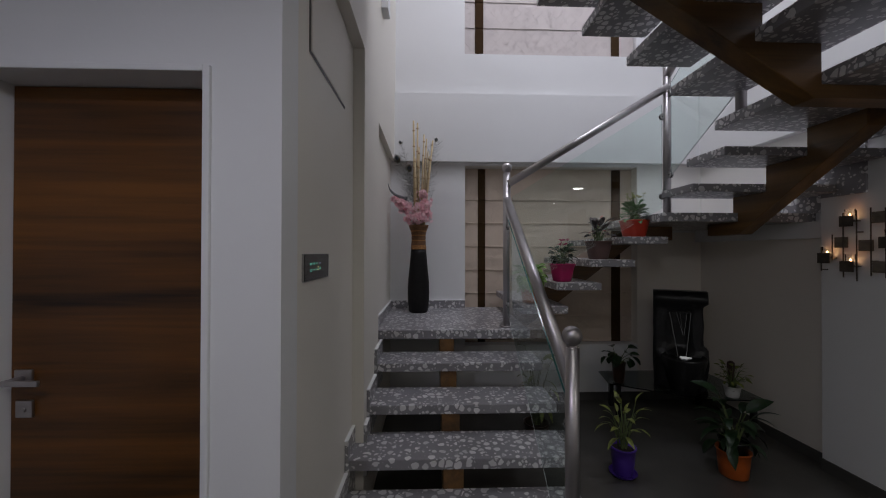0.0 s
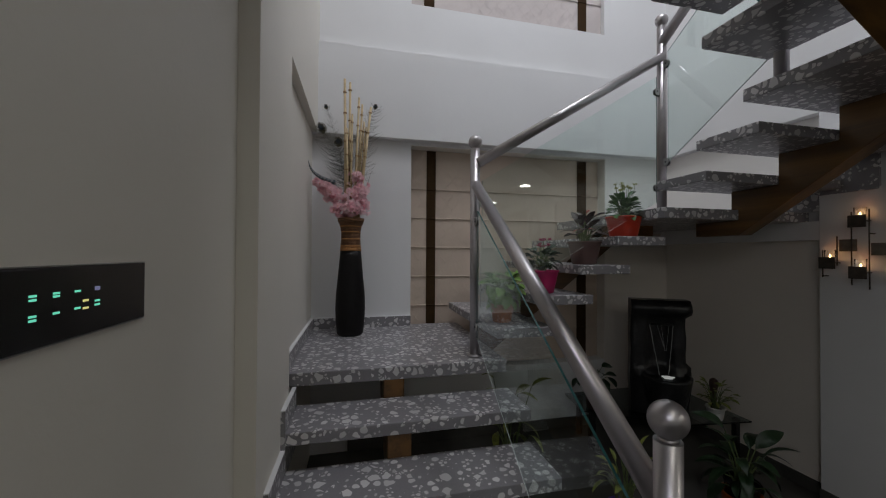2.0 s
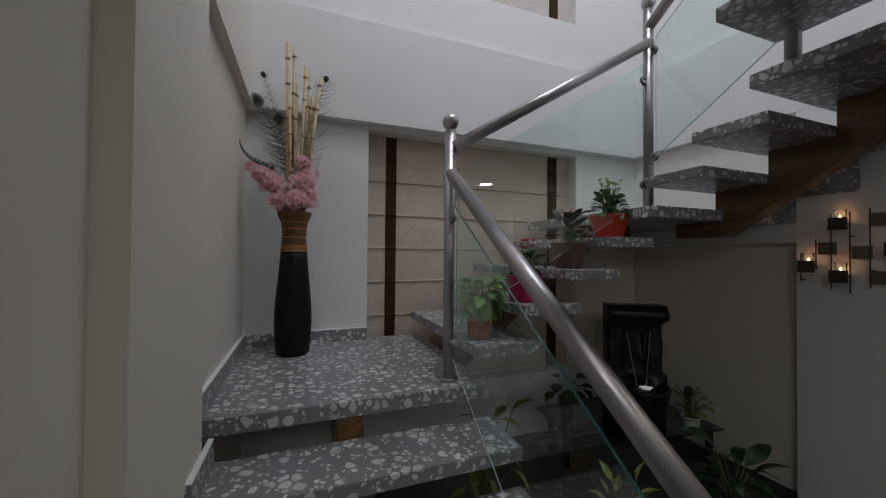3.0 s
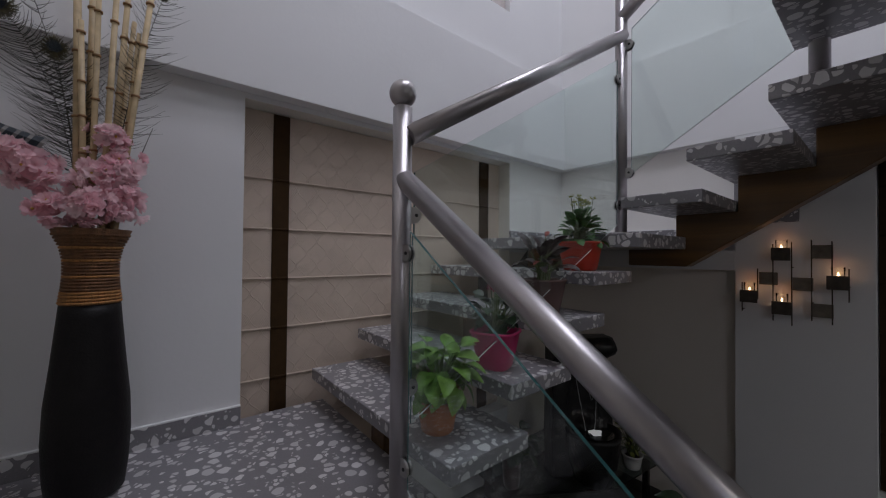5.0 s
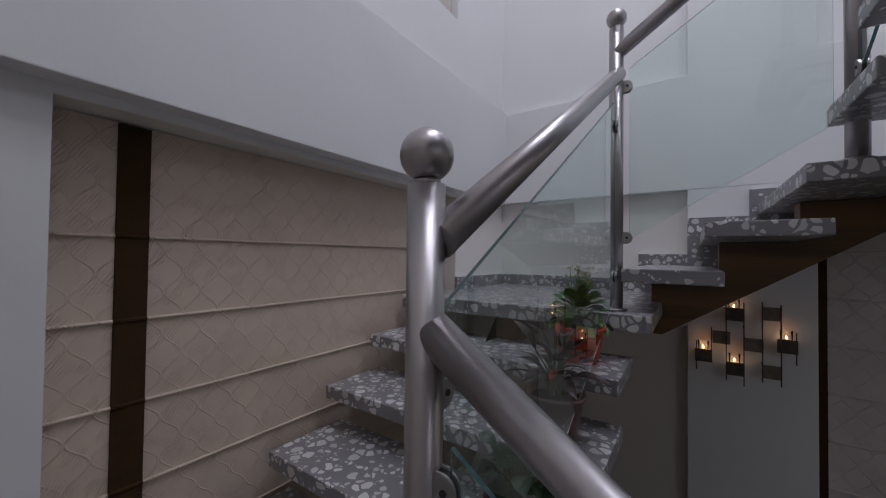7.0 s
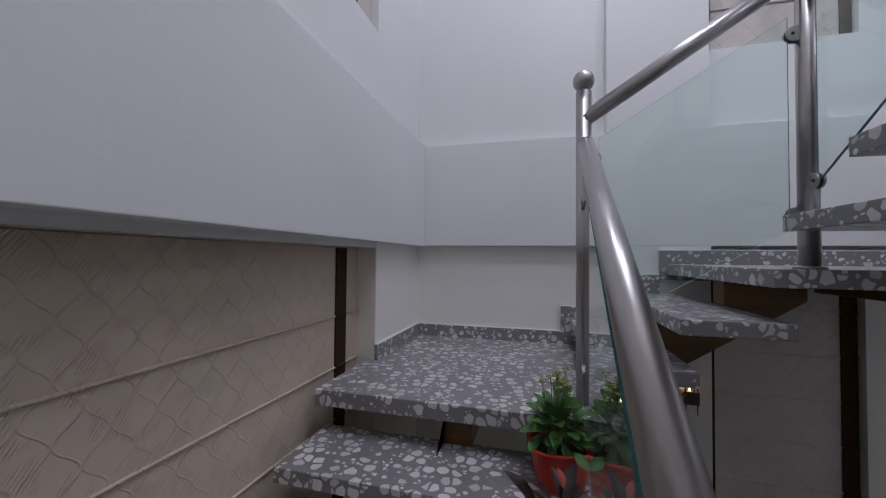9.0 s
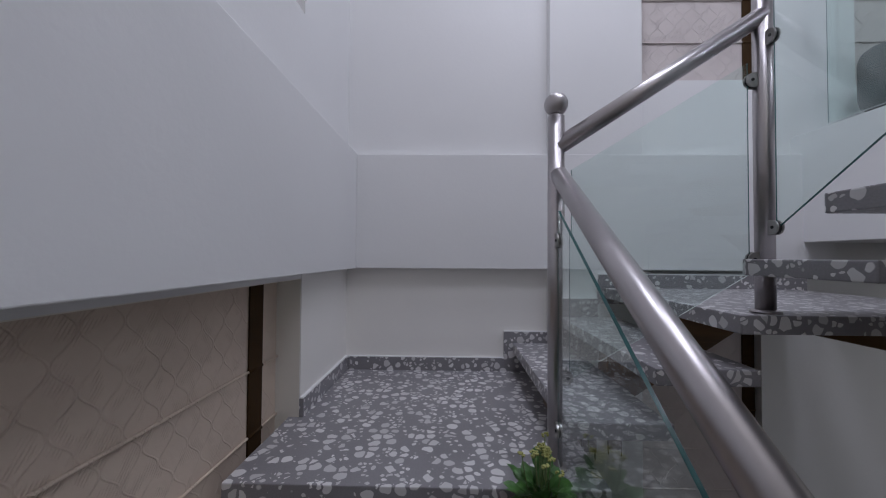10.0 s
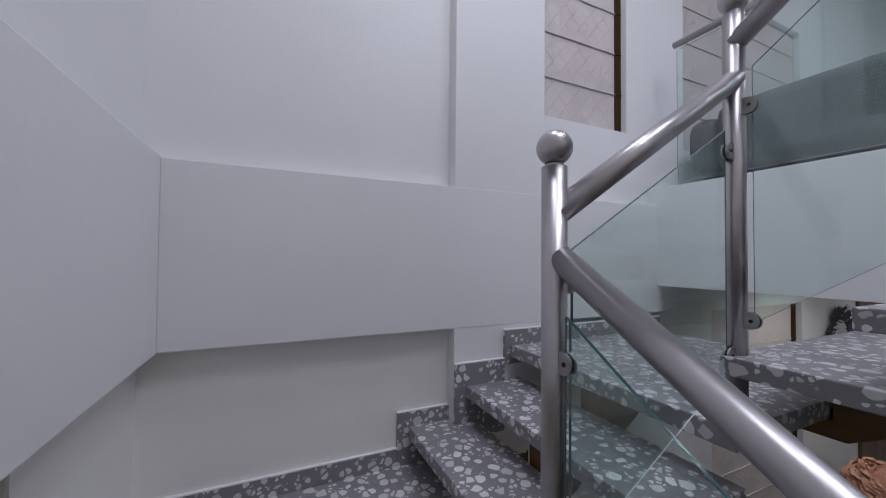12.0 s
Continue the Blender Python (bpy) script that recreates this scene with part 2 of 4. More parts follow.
def prism(bm, outline, axis, lo, hi, bevel=0.0):
    """A closed outline of (s, z), pushed along x ('x': s is y) or along y ('y': s is x)."""
    place = (lambda s, z, d: (d, s, z)) if axis == "x" else (lambda s, z, d: (s, d, z))
    a = [bm.verts.new(place(s, z, lo)) for s, z in outline]
    b = [bm.verts.new(place(s, z, hi)) for s, z in outline]
    n = len(outline)
    fs = [bm.faces.new(a), bm.faces.new(b[::-1])]
    for i in range(n):
        fs.append(bm.faces.new((a[i], b[i], b[(i + 1) % n], a[(i + 1) % n])))
    bmesh.ops.recalc_face_normals(bm, faces=fs)
    if bevel:
        bmesh.ops.bevel(bm, geom=list({e for f in fs for e in f.edges}), offset=bevel, segments=1, affect="EDGES", clamp_overlap=True)
    return bm


def part(name, bm, mat, parent=None, label=""):
    me = bpy.data.meshes.new(name)
    bm.to_mesh(me)
    bm.free()
    me.materials.append(mat)
    ob = new(name, me)
    if parent:
        ob.parent = parent
    return tagged(ob, label)


def share(name, me, parent, m):
    ob = new(name, me)
    ob.parent = parent
    ob.matrix_basis = m
    return ob


def thing(name, label, category, at=(0, 0, 0), group="", kind=""):
    ob = new(name)
    ob.empty_display_size = 0.05
    ob.location = at
    return tagged(ob, label, category, group, kind)


def setting(name, bm, mat, label, category):
    return tagged(part(name, bm, mat), label, category, kind="structure")


# ---- the shell ----
TOP = 6.4
Z1, Z2, Z3 = 1.035, 1.970, 2.530          # the three landings
NB, NI = 3.965, 4.045                     # north: face of the beam, face of the infill
EB, EI = 3.140, 3.215                     # east: face of columns and beam, face of the infill
WB, WP = -0.250, -0.318                   # west: face of column, face of the panel
HB, HT = 2.645, 3.395                     # the ring beam
SLAB0, SLAB1, EDGE = 2.83, 3.52, 1.10     # upper floor
XW, XE, YS, YN = -2.3, 3.42, -4.2, 4.27

setting("floor", boxes((XW, XE, YS, YN, -0.12, 0)), FLOORTILE, "dark polished grey stone tile floor", "floor")
setting("wall_north", boxes(
    (WP - 0.2, 0.525, NI, YN, 0, HB), (2.475, XE, NI, YN, 0, HB), (0.525, 2.475, NI, YN, 0, 0.62), (0.525, 2.475, NI, YN, 2.615, HB),
    (WP - 0.2, XE, NI, YN, HB, 3.87), (WP - 0.2, 0.52, NI, YN, 3.87, 5.3), (2.47, XE, NI, YN, 3.87, 5.3), (WP - 0.2, XE, NI, YN, 5.3, TOP)),
    PAINT, "white painted north wall of the stairwell", "wall")
setting("beam_north", boxes((WP - 0.1, EI + 0.1, NB, NI + 0.01, HB - 0.003, HT), bevel=0.004), PAINT, "white painted ring beam proud of the wall", "beam")
setting("wall_east", boxes(
    (EI, XE, 2.11, NI, 0, TOP), (EI, XE, 1.31, 2.11, 0, 0.60), (EI, XE, 1.31, 2.11, 2.60, 3.91), (EI, XE, 1.31, 2.11, 5.3, TOP),
    (EI, XE, 0.33, 1.31, 0, 3.87), (EI, XE, 0.67, 1.31, 3.87, TOP), (EI, XE, -1.17, 0.33, 0, 0.60), (EI, XE, -1.17, 0.33, 2.6, 3.87),
    (EI, XE, YS, -1.17, 0, 3.87), (EI, XE, -1.2, 0.67, 5.3, TOP), (EI, XE, YS, -1.2, 3.87, TOP)),
    PAINT, "white painted east wall with tall windows", "wall")
setting("column_east", boxes((EB, EI + 0.01, 2.11, 2.705, 0, TOP), bevel=0.004), PAINT, "white painted column proud of the wall", "column")
setting("beam_east", boxes((EB - 0.002, EI + 0.01, EDGE - 0.2, NB, HB, HT - 0.003), bevel=0.004), PAINT, "white painted ring beam along the east wall", "beam")
setting("beam_east_low", boxes((EB, EI + 0.01, 2.705, NI, 1.77, 1.90), bevel=0.004), PAINT, "white painted beam under the landing", "beam")
setting("wall_west", boxes(
    (WP - 0.2, WP, 1.30, 2.20, 0, 2.88), (WP - 0.2, WB, 2.20, 2.795, 0, HB), (WP - 0.2, -0.30, 2.795, NI, 0, HB),
    (WP - 0.2, WB, 2.20, NI, HB, TOP), (WP - 0.2, WB, 1.163, 2.20, 2.88, TOP)),
    CREAM, "cream painted west wall with column and shallow niche", "wall")
# thin sheets laid over the white walls to carry that warm light
setting("wall_infill", boxes((EI - 0.003, EI, 2.705, NI - 0.003, Z2, HB - 0.002), (2.475, EI - 0.003, NI - 0.003, NI, Z2, HB - 0.002)), INFILL, "painted infill wall above the corner landing, warm light put into its colour", "wall")
# thin cream sheets over the sides and head of the window opening
setting("trim_reveal", boxes((0.522, 0.526, NI + 0.002, NI + 0.19, 0.62, 2.615), (2.472, 2.476, NI + 0.002, NI + 0.19, 0.62, 2.615), (0.526, 2.472, NI + 0.002, NI + 0.19, 2.612, 2.616)), CREAM, "cream coloured lining of the tall window's reveal", "trim")
setting("beam_west_high", boxes((WB, WB + 0.055, 2.90, 3.05, 3.60, 3.95), bevel=0.004), PAINT, "white painted beam on the west wall", "beam")
setting("wall_under_stairs", boxes((EI - 0.004, EI, 2.705, NI, 0.09, 1.77), (2.475, EI - 0.004, NI - 0.004, NI, 0.09, 1.88)), TAUPE, "pale taupe painted wall below the landing", "wall")
DX0, DX1, DTOP = -1.25, -0.556, 2.215
setting("wall_door", boxes((XW, DX0, 1.163, 1.30, 0, SLAB0), (DX1, WP, 1.163, 1.30, 0, SLAB0), (DX0, DX1, 1.163, 1.30, DTOP, SLAB0)),
        PAINT, "white painted wall around the wooden door", "wall")
setting("wall_hall_west", boxes((XW - 0.2, XW, YS, 1.30, 0, TOP)), PAINT, "white painted wall of the hall", "wall")
setting("wall_hall_south", boxes((XW - 0.2, XE, YS - 0.2, YS, 0, TOP)), PAINT, "white painted end wall of the hall", "wall")
setting("wall_upper_west", boxes((XW, WP - 0.2, 1.163, 1.30, SLAB1, TOP)), PAINT, "white painted wall of the upper floor", "wall")
setting("slab_upper", boxes((XW, EI, YS, EDGE, SLAB0, SLAB1), bevel=0.004), PAINT, "white painted upper floor slab with deep edge beam", "floor slab")
setting("ceiling", boxes((XW - 0.2, XE, YS - 0.2, YN, TOP, TOP + 0.15)), PAINT, "white painted ceiling high above the stairwell", "ceiling")
setting("trim_door", boxes((DX1, DX1 + 0.022, 1.148, 1.166, 0, DTOP + 0.022), (DX0 - 0.022, DX0, 1.148, 1.166, 0, DTOP + 0.022), (DX0, DX1, 1.148, 1.166, DTOP, DTOP + 0.022), bevel=0.004),
        PAINT, "narrow white painted trim round the door opening", "trim")
setting("hatch_cover", boxes((WP - 0.002, WP + 0.008, 1.425, 1.975, 2.435, 2.87), bevel=0.003), CREAM, "cream painted flush hatch cover in the wall", "hatch")
setting("hatch_gap", boxes((WP - 0.002, WP + 0.004, 1.413, 1.4245, 2.424, 2.87), (WP - 0.002, WP + 0.004, 1.4245, 1.975, 2.424, 2.4345)), BLACK, "dark gap along the edge of the hatch", "gap")

# baseboards on the ground floor
setting("baseboard", boxes((EB - 0.012, EB, 2.11, 2.705, 0, 0.09), (EI - 0.012, EI, 2.705, NI, 0, 0.09), (0.0, EI - 0.012, NI - 0.012, NI, 0, 0.09), (EI - 0.012, EI, YS, 2.11, 0, 0.09), bevel=0.002),
        FLOORTILE, "dark grey stone skirting along the floor", "baseboard")
# terrazzo skirting on the landings and along the steps
SK = 0.020
rows = [(-0.30, 0.525, NI - SK, NI, Z1, Z1 + 0.085), (-0.30, -0.30 + SK, 2.795, NI - SK, Z1, Z1 + 0.085),
        (2.47, EI, NI - SK, NI, Z2, Z2 + 0.085), (EI - SK, EI, 2.99, NI - SK, Z2, Z2 + 0.085),
        (EI - SK, EI, 2.705, 2.99, Z2, Z2 + 0.26), (EB - SK, EB, 2.40, 2.705, Z2 + 0.1, Z3 - 0.07), (EB - SK, EB, EDGE, 2.40, Z3 - 0.1, Z3 + 0.085)]
for k in range(3, 6):
    yk = 2.90 - 0.295 * (6 - k)
    rows.append((WB, WB + SK, max(2.2, yk - 0.01), yk + 0.285, Z1 * k / 6 - 0.2, Z1 * k / 6 + 0.10))
rows.append((WP, WP + SK, 1.43, 1.72, 0, 0.28)), rows.append((WP, WP + SK, 1.72, 2.01, 0.1, 0.45)), rows.append((WP, WP + SK, 2.01, 2.2, 0.25, 0.62))
setting("skirting", boxes(*rows, bevel=0.002), TERRAZZO, "grey terrazzo skirting with white chips", "skirting")
# a thin white strip on top of each skirting piece
setting("skirting_top_line", boxes(*[(x0, x1, y0, y1, z1 + 0.0005, z1 + 0.006) for x0, x1, y0, y1, z0, z1 in rows], bevel=0.001), PAINT, "white line along the top of the skirting", "grout")


# ---- windows with roman blinds ----
def window(name, axis, face, lo, hi, z0, z1, bands, folds, label, cloth=None, deep=0.055):
    """axis 'y': in a wall that faces -y, s runs along x; 'x': in a wall that faces -x, s runs along y."""
    def put(bm, s0, s1, d0, d1, a, b, bev=0.0):
        if axis == "y":
            return box(bm, s0, s1, face + d0, face + d1, a, b, bev)
        return box(bm, face + d0, face + d1, s0, s1, a, b, bev)
    w = thing(name, label, "window", kind="structure")
    fr = bmesh.new()
    for s0, s1, a, b in ((lo, lo + 0.04, z0, z1), (hi - 0.04, hi, z0, z1), (lo + 0.04, hi - 0.04, z0, z0 + 0.04), (lo + 0.04, hi - 0.04, z1 - 0.04, z1)):
        put(fr, s0, s1, deep + 0.075, deep + 0.115, a, b, 0.004)
    part("window_frame", fr, PAINT, w)
    part("pane", put(bmesh.new(), lo + 0.04, hi - 0.04, deep + 0.09, deep + 0.10, z0 + 0.04, z1 - 0.04), GLASS, w)
    lo, hi = lo + 0.004, hi - 0.004
    bl = thing("roman_blind", ("pale mauve" if cloth else "beige") + " embossed roman blind with brown bands, drawn down", "blind")
    cuts = sorted((z for z in folds if z0 < z < z1), reverse=True)
    edges = [z1 - 0.006] + cuts + [z0 + 0.006]
    for a, b in zip(edges, edges[1:]):
        bm = bmesh.new()
        n, m = 14, 5
        grid = []
        for j in range(m + 1):
            row = []
            for i in range(n + 1):
                s = lo + (hi - lo) * i / n
                z = a + (b - a) * j / m
                d = deep + 0.0008 * noise.noise((s * 5, z * 4, 1.7))
                row.append(bm.verts.new((s, face + d, z) if axis == "y" else (face + d, s, z)))
            grid.append(row)
        for j in range(m):
            for i in range(n):
                bm.faces.new((grid[j][i], grid[j][i + 1], grid[j + 1][i + 1], grid[j + 1][i]))
        bmesh.ops.recalc_face_normals(bm, faces=bm.faces)
        bmesh.ops.solidify(bm, geom=bm.faces[:], thickness=0.004)
        part("blind_panel", bm, cloth or CLOTH, bl)
    for z in cuts:
        bm = bmesh.new()
        pts = 16
        for i in range(pts):
            s0, s1 = lo + (hi - lo) * i / pts, lo + (hi - lo) * (i + 1) / pts
            za, zb = z + 0.003 * noise.noise((s0 * 4, z, 3)), z + 0.003 * noise.noise((s1 * 4, z, 3))
            pa, pb = ((s0, face + deep - 0.0085, za), (s1, face + deep - 0.0085, zb)) if axis == "y" else ((face + deep - 0.0085, s0, za), (face + deep - 0.0085, s1, zb))
            tube(bm, pa, pb, 0.006, seg=8, caps=i in (0, pts - 1))
        part("fold_rod", bm, cloth or CLOTH, bl)
    for s0, s1 in bands:
        for a, b in zip(edges, edges[1:]):
            part("brown_band", put(bmesh.new(), s0, s1, deep - 0.013, deep - 0.0055, b + 0.004, a - 0.004, 0.002), BROWN, bl, "dark brown cloth band")
        for z in cuts:
            pa, pb = ((s0, face + deep - 0.009, z), (s1, face + deep - 0.009, z)) if axis == "y" else ((face + deep - 0.009, s0, z), (face + deep - 0.009, s1, z))
            part("band_fold", tube(bmesh.new(), pa, pb, 0.0088, seg=10), BROWN, bl)
    return w


FOLDS = [2.250 - 0.265 * k for k in range(7)]
window("window_1", "y", NI, 0.525, 2.475, 0.62, 2.615, [(0.683, 0.768), (2.232, 2.335)], FOLDS, "tall stairwell window in white reveal behind the steps", deep=0.118)
UFOLDS = [3.895 + 0.295 * k for k in range(1, 5)]
window("window_2", "y", NI, 0.52, 2.47, 3.87, 5.30, [(0.64, 0.735), (2.20, 2.295)], UFOLDS, "upper stairwell window in white reveal", PALECLOTH)
window("window_3", "x", EI, 1.31, 2.11, 0.60, 2.60, [(1.32, 1.40), (2.05, 2.105)], FOLDS, "lower east window beside the column", PALECLOTH)
window("window_4", "x", EI, 1.31, 2.06, 3.91, 5.30, [(1.315, 1.375)], UFOLDS, "upper east window beside the column", PALECLOTH)
window("window_5", "x", EI, -1.17, 0.33, 0.60, 2.60, [(-1.16, -1.08)], FOLDS, "tall window of the hall", PALECLOTH)
window("window_6", "x", EI, -1.20, 0.67, 3.87, 5.30, [], UFOLDS, "window of the upper hall", PALECLOTH)


# ---- stairs ----
TH = 0.058


def slab(x0, x1, y0, y1, z, th=TH):
    return box(bmesh.new(), x0, x1, y0, y1, z - th, z, 0.005)


def saw(steps, under):
    """Outline of a saw-toothed stringer: steps of (start, end, top) and the points of its underside, from the last step back."""
    out = []
    for s0, s1, z in steps:
        out += [(s0, z), (s1, z)]
    return out + under


def flight(label, treads, axis, centre, steps, under, mat, width=0.115):
    st = thing("stair_flight", label, "staircase", group="flights of the terrazzo stair", kind="structure")
    for t in treads:
        part("tread", slab(*t), TERRAZZO, st)
    pts = saw(steps, under)
    part("stringer", prism(bmesh.new(), pts, axis, centre - width / 2, centre + width / 2, 0.004), mat, st, "dark walnut saw-toothed centre stringer")
    return st


R1 = Z1 / 6
F1X = 0.96
f1 = [(WB if k > 3 else WP, F1X, 2.90 - 0.295 * (6 - k), 2.90 - 0.295 * (6 - k) + 0.315, R1 * k) for k in range(1, 6)]
flight("grey terrazzo treads on a walnut stringer, open risers", f1, "x", 0.277,
       [(1.50, 1.735, R1 - TH)] + [(1.735 + 0.295 * k, 2.03 + 0.295 * k, R1 * (k + 2) - TH) for k in range(5)], [(3.21, Z1 - 0.25), (1.95, 0.0), (1.50, 0.0)], WALNUT_Y)
part("landing_slab", slab(-0.30, 0.95, 2.90, NI + 0.05, Z1, 0.07), TERRAZZO, thing("stair_landing", "grey terrazzo landing with white chips at the vase", "landing", group="landings of the stair", kind="structure"))

R2 = (Z2 - Z1) / 5
f2 = [(0.882 + 0.272 * k, 0.882 + 0.272 * k + 0.365, 2.885, NI + 0.035, Z1 + R2 * (k + 1)) for k in range(4)]
flight("grey terrazzo treads beside the tall window, open risers", f2, "y", 3.46,
       [(0.60, 0.95, Z1 - 0.07)] + [(0.95 + 0.272 * k, 1.222 + 0.272 * k, Z1 + R2 * (k + 1) - TH) for k in range(4)] + [(2.038, 2.45, Z2 - 0.07)], [(2.45, Z2 - 0.20), (2.10, Z2 - 0.20), (0.90, Z1 - 0.20), (0.60, Z1 - 0.20)], WALNUT_X)
part("landing_slab", slab(1.975, EI + 0.03, 2.81, NI + 0.05, Z2, 0.07), TERRAZZO, thing("stair_landing", "grey terrazzo corner landing with white chips", "landing", group="landings of the stair", kind="structure"))

R3 = (Z3 - Z2) / 3
f3 = [(2.04, EI + 0.02, 2.93 - 0.29 * k - 0.352, 2.93 - 0.29 * k, Z2 + R3 * (k + 1)) for k in range(2)]
flight("two grey terrazzo treads between corner landings", f3, "x", 2.635,
       [(3.13, 2.86, Z2 - 0.07), (2.86, 2.57, Z2 + R3 - TH), (2.57, 2.28, Z2 + 2 * R3 - TH), (2.28, 1.95, Z3 - 0.066)], [(1.95, 2.372), (2.81, 1.80), (3.13, 1.80)], WALNUT_Y)
part("landing_slab", slab(2.03, EI + 0.03, 1.18, 2.36, Z3, 0.065), TERRAZZO, thing("stair_landing", "grey terrazzo upper corner landing", "landing", group="landings of the stair", kind="structure"))

f4 = [(1.69 - 0.29 * k, 2.112 - 0.294 * k, 1.20, 2.295, 2.72 + 0.187 * k) for k in range(5)]
flight("grey terrazzo treads rising to the upper floor", f4, "y", 1.74,
       [(2.80, 2.02, Z3 - 0.065)] + [(2.02 - 0.29 * k, 2.02 - 0.29 * (k + 1), 2.72 + 0.187 * k - TH) for k in range(5)], [(0.585, 3.27), (1.985, 2.398), (2.80, 2.398)], WALNUT_X)
setting("landing_upper", boxes((WP, 0.66, EDGE, 2.30, SLAB1 - 0.07, SLAB1 + 0.06), bevel=0.004), TERRAZZO, "grey terrazzo upper landing slab", "landing")


# ---- railing ----
def post(parent, x, y, z0, z1, top=True, r=0.03):
    p = part("post", tube(bmesh.new(), (x, y, z0), (x, y, z1), r, seg=28), STEEL, parent)
    part("base_flange", lathe(bmesh.new(), [(0.046, 0), (0.046, 0.006), (0.040, 0.010), (0.031, 0.012)], (x, y, z0 + 0.001)), STEEL, p)
    if top:
        bm = tube(bmesh.new(), (x, y, z1), (x, y, z1 + 0.008), 0.022)
        ball(bm, (x, y, z1 + 0.046), 0.0425)
        part("ball_finial", bm, STEEL, p)
    return p


def handrail(parent, a, b, r=0.0315):
    bm = tube(bmesh.new(), a, b, r, seg=28)
    return part("handrail", bm, STEEL, parent)


def clamp(parent, x, y, z, d):
    """A D-shaped glass clamp on a post, turned the way d: two cheeks, a rubber lining and a screw."""
    q = Vector((d[0], d[1], 0)).normalized()
    n = Vector((-q.y, q.x, 0))
    o = Vector((x, y, z))

    def cheek(bm, lo, hi, k):
        pts = [(0.024, -0.026 * k), (0.042, -0.026 * k)] + [(0.042 + 0.024 * k * math.cos(a), 0.026 * k * math.sin(a)) for a in [math.pi * (i / 8 - 0.5) for i in range(1, 8)]] + [(0.042, 0.026 * k), (0.024, 0.026 * k)]
        a = [bm.verts.new(o + q * u + Vector((0, 0, w)) + n * lo) for u, w in pts]
        b = [bm.verts.new(o + q * u + Vector((0, 0, w)) + n * hi) for u, w in pts]
        fs = [bm.faces.new(a), bm.faces.new(b[::-1])] + [bm.faces.new((a[i], b[i], b[(i + 1) % len(a)], a[(i + 1) % len(a)])) for i in range(len(a))]
        bmesh.ops.recalc_face_normals(bm, faces=fs)
    bm = bmesh.new()
    cheek(bm, -0.013, -0.0055, 1.0), cheek(bm, 0.0055, 0.013, 1.0)
    bmesh.ops.bevel(bm, geom=bm.edges[:], offset=0.0015, segments=2, affect="EDGES", clamp_overlap=True)
    k = part("glass_clamp", bm, DARKSTEEL, parent)
    bm = bmesh.new()
    cheek(bm, -0.0054, 0.0054, 0.90)
    part("rubber_pad", bm, RUBBER, k)
    bm = bmesh.new()
    c = o + q * 0.046
    part("screw", tube(bm, c - n * 0.0155, c + n * 0.0155, 0.0055, None, 14), RUBBER, k)


def pane(parent, a, b, at, bt, th=0.009, pale=True):
    """A glass panel: lower corners a, b, upper corners at, bt (x, y, z)."""
    a, b, at, bt = map(Vector, (a, b, at, bt))
    n = (b - a).cross(at - a).normalized() * th / 2
    bm = bmesh.new()
    lo = [bm.verts.new(p - n) for p in (a, b, bt, at)]
    hi = [bm.verts.new(p + n) for p in (a, b, bt, at)]
    bm.faces.new(lo[::-1])
    bm.faces.new(hi)
    for i in range(4):
        f = bm.faces.new((lo[i], lo[(i + 1) % 4], hi[(i + 1) % 4], hi[i]))
        f.material_index = 2 if i == 0 and pale else 1
    bmesh.ops.recalc_face_normals(bm, faces=bm.faces)
    ob = part("glass_panel", bm, GLASS, parent, "clear glass panel with green edge")
    ob.data.materials.append(GLASSEDGE)
    ob.data.materials.append(PALEEDGE)
    ob.visible_shadow = False
    return ob


PA, PB, PC, P0 = (0.780, 3.018), (2.105, 2.960), (2.095, 2.225), (0.756, 1.552)
rail = thing("stair_railing", "brushed steel and glass railing of the lower flight", "railing", group="stair railings")
post(rail, *P0, R1, 1.252)
post(rail, *PA, Z1, 2.312)
handrail(rail, (P0[0] + 0.002, P0[1] + 0.01, 1.090), (PA[0] + 0.004, PA[1], 2.095))
pane(rail, (0.762, 1.60, 0.216), (0.78, 2.965, 1.158), (0.762, 1.60, 0.978), (0.78, 2.965, 1.923))
clamp(rail, *PA, 1.86, (0, -1)), clamp(rail, *PA, 1.22, (0, -1)), clamp(rail, *P0, 0.90, (0, 1)), clamp(rail, *P0, 0.34, (0, 1))

rail = thing("stair_railing", "brushed steel and glass railing beside the window", "railing", group="stair railings")
post(rail, *PB, Z2, 3.235)
handrail(rail, (PA[0] + 0.01, PA[1] - 0.014, 2.224), (PB[0], PB[1] - 0.008, 3.026))
pane(rail, (0.825, 3.016, 1.325), (2.062, 2.962, 2.02), (0.825, 3.016, 2.118), (2.062, 2.962, 2.885))
clamp(rail, *PA, 1.98, (1, 0)), clamp(rail, *PA, 1.44, (1, 0)), clamp(rail, *PB, 2.78, (-1, 0)), clamp(rail, *PB, 2.12, (-1, 0))

rail = thing("stair_railing", "brushed steel and glass railing of the short flight", "railing", group="stair railings")
post(rail, *PC, Z3, 3.815)
handrail(rail, (PB[0], PB[1], 3.122), (PC[0], PC[1], 3.600))
pane(rail, (2.105, 2.905, 2.285), (2.097, 2.28, 2.665), (2.105, 2.905, 3.040), (2.097, 2.28, 3.425))
clamp(rail, *PB, 2.29, (0, -1)), clamp(rail, *PB, 2.96, (0, -1)), clamp(rail, *PC, 3.36, (0, 1)), clamp(rail, *PC, 2.72, (0, 1))

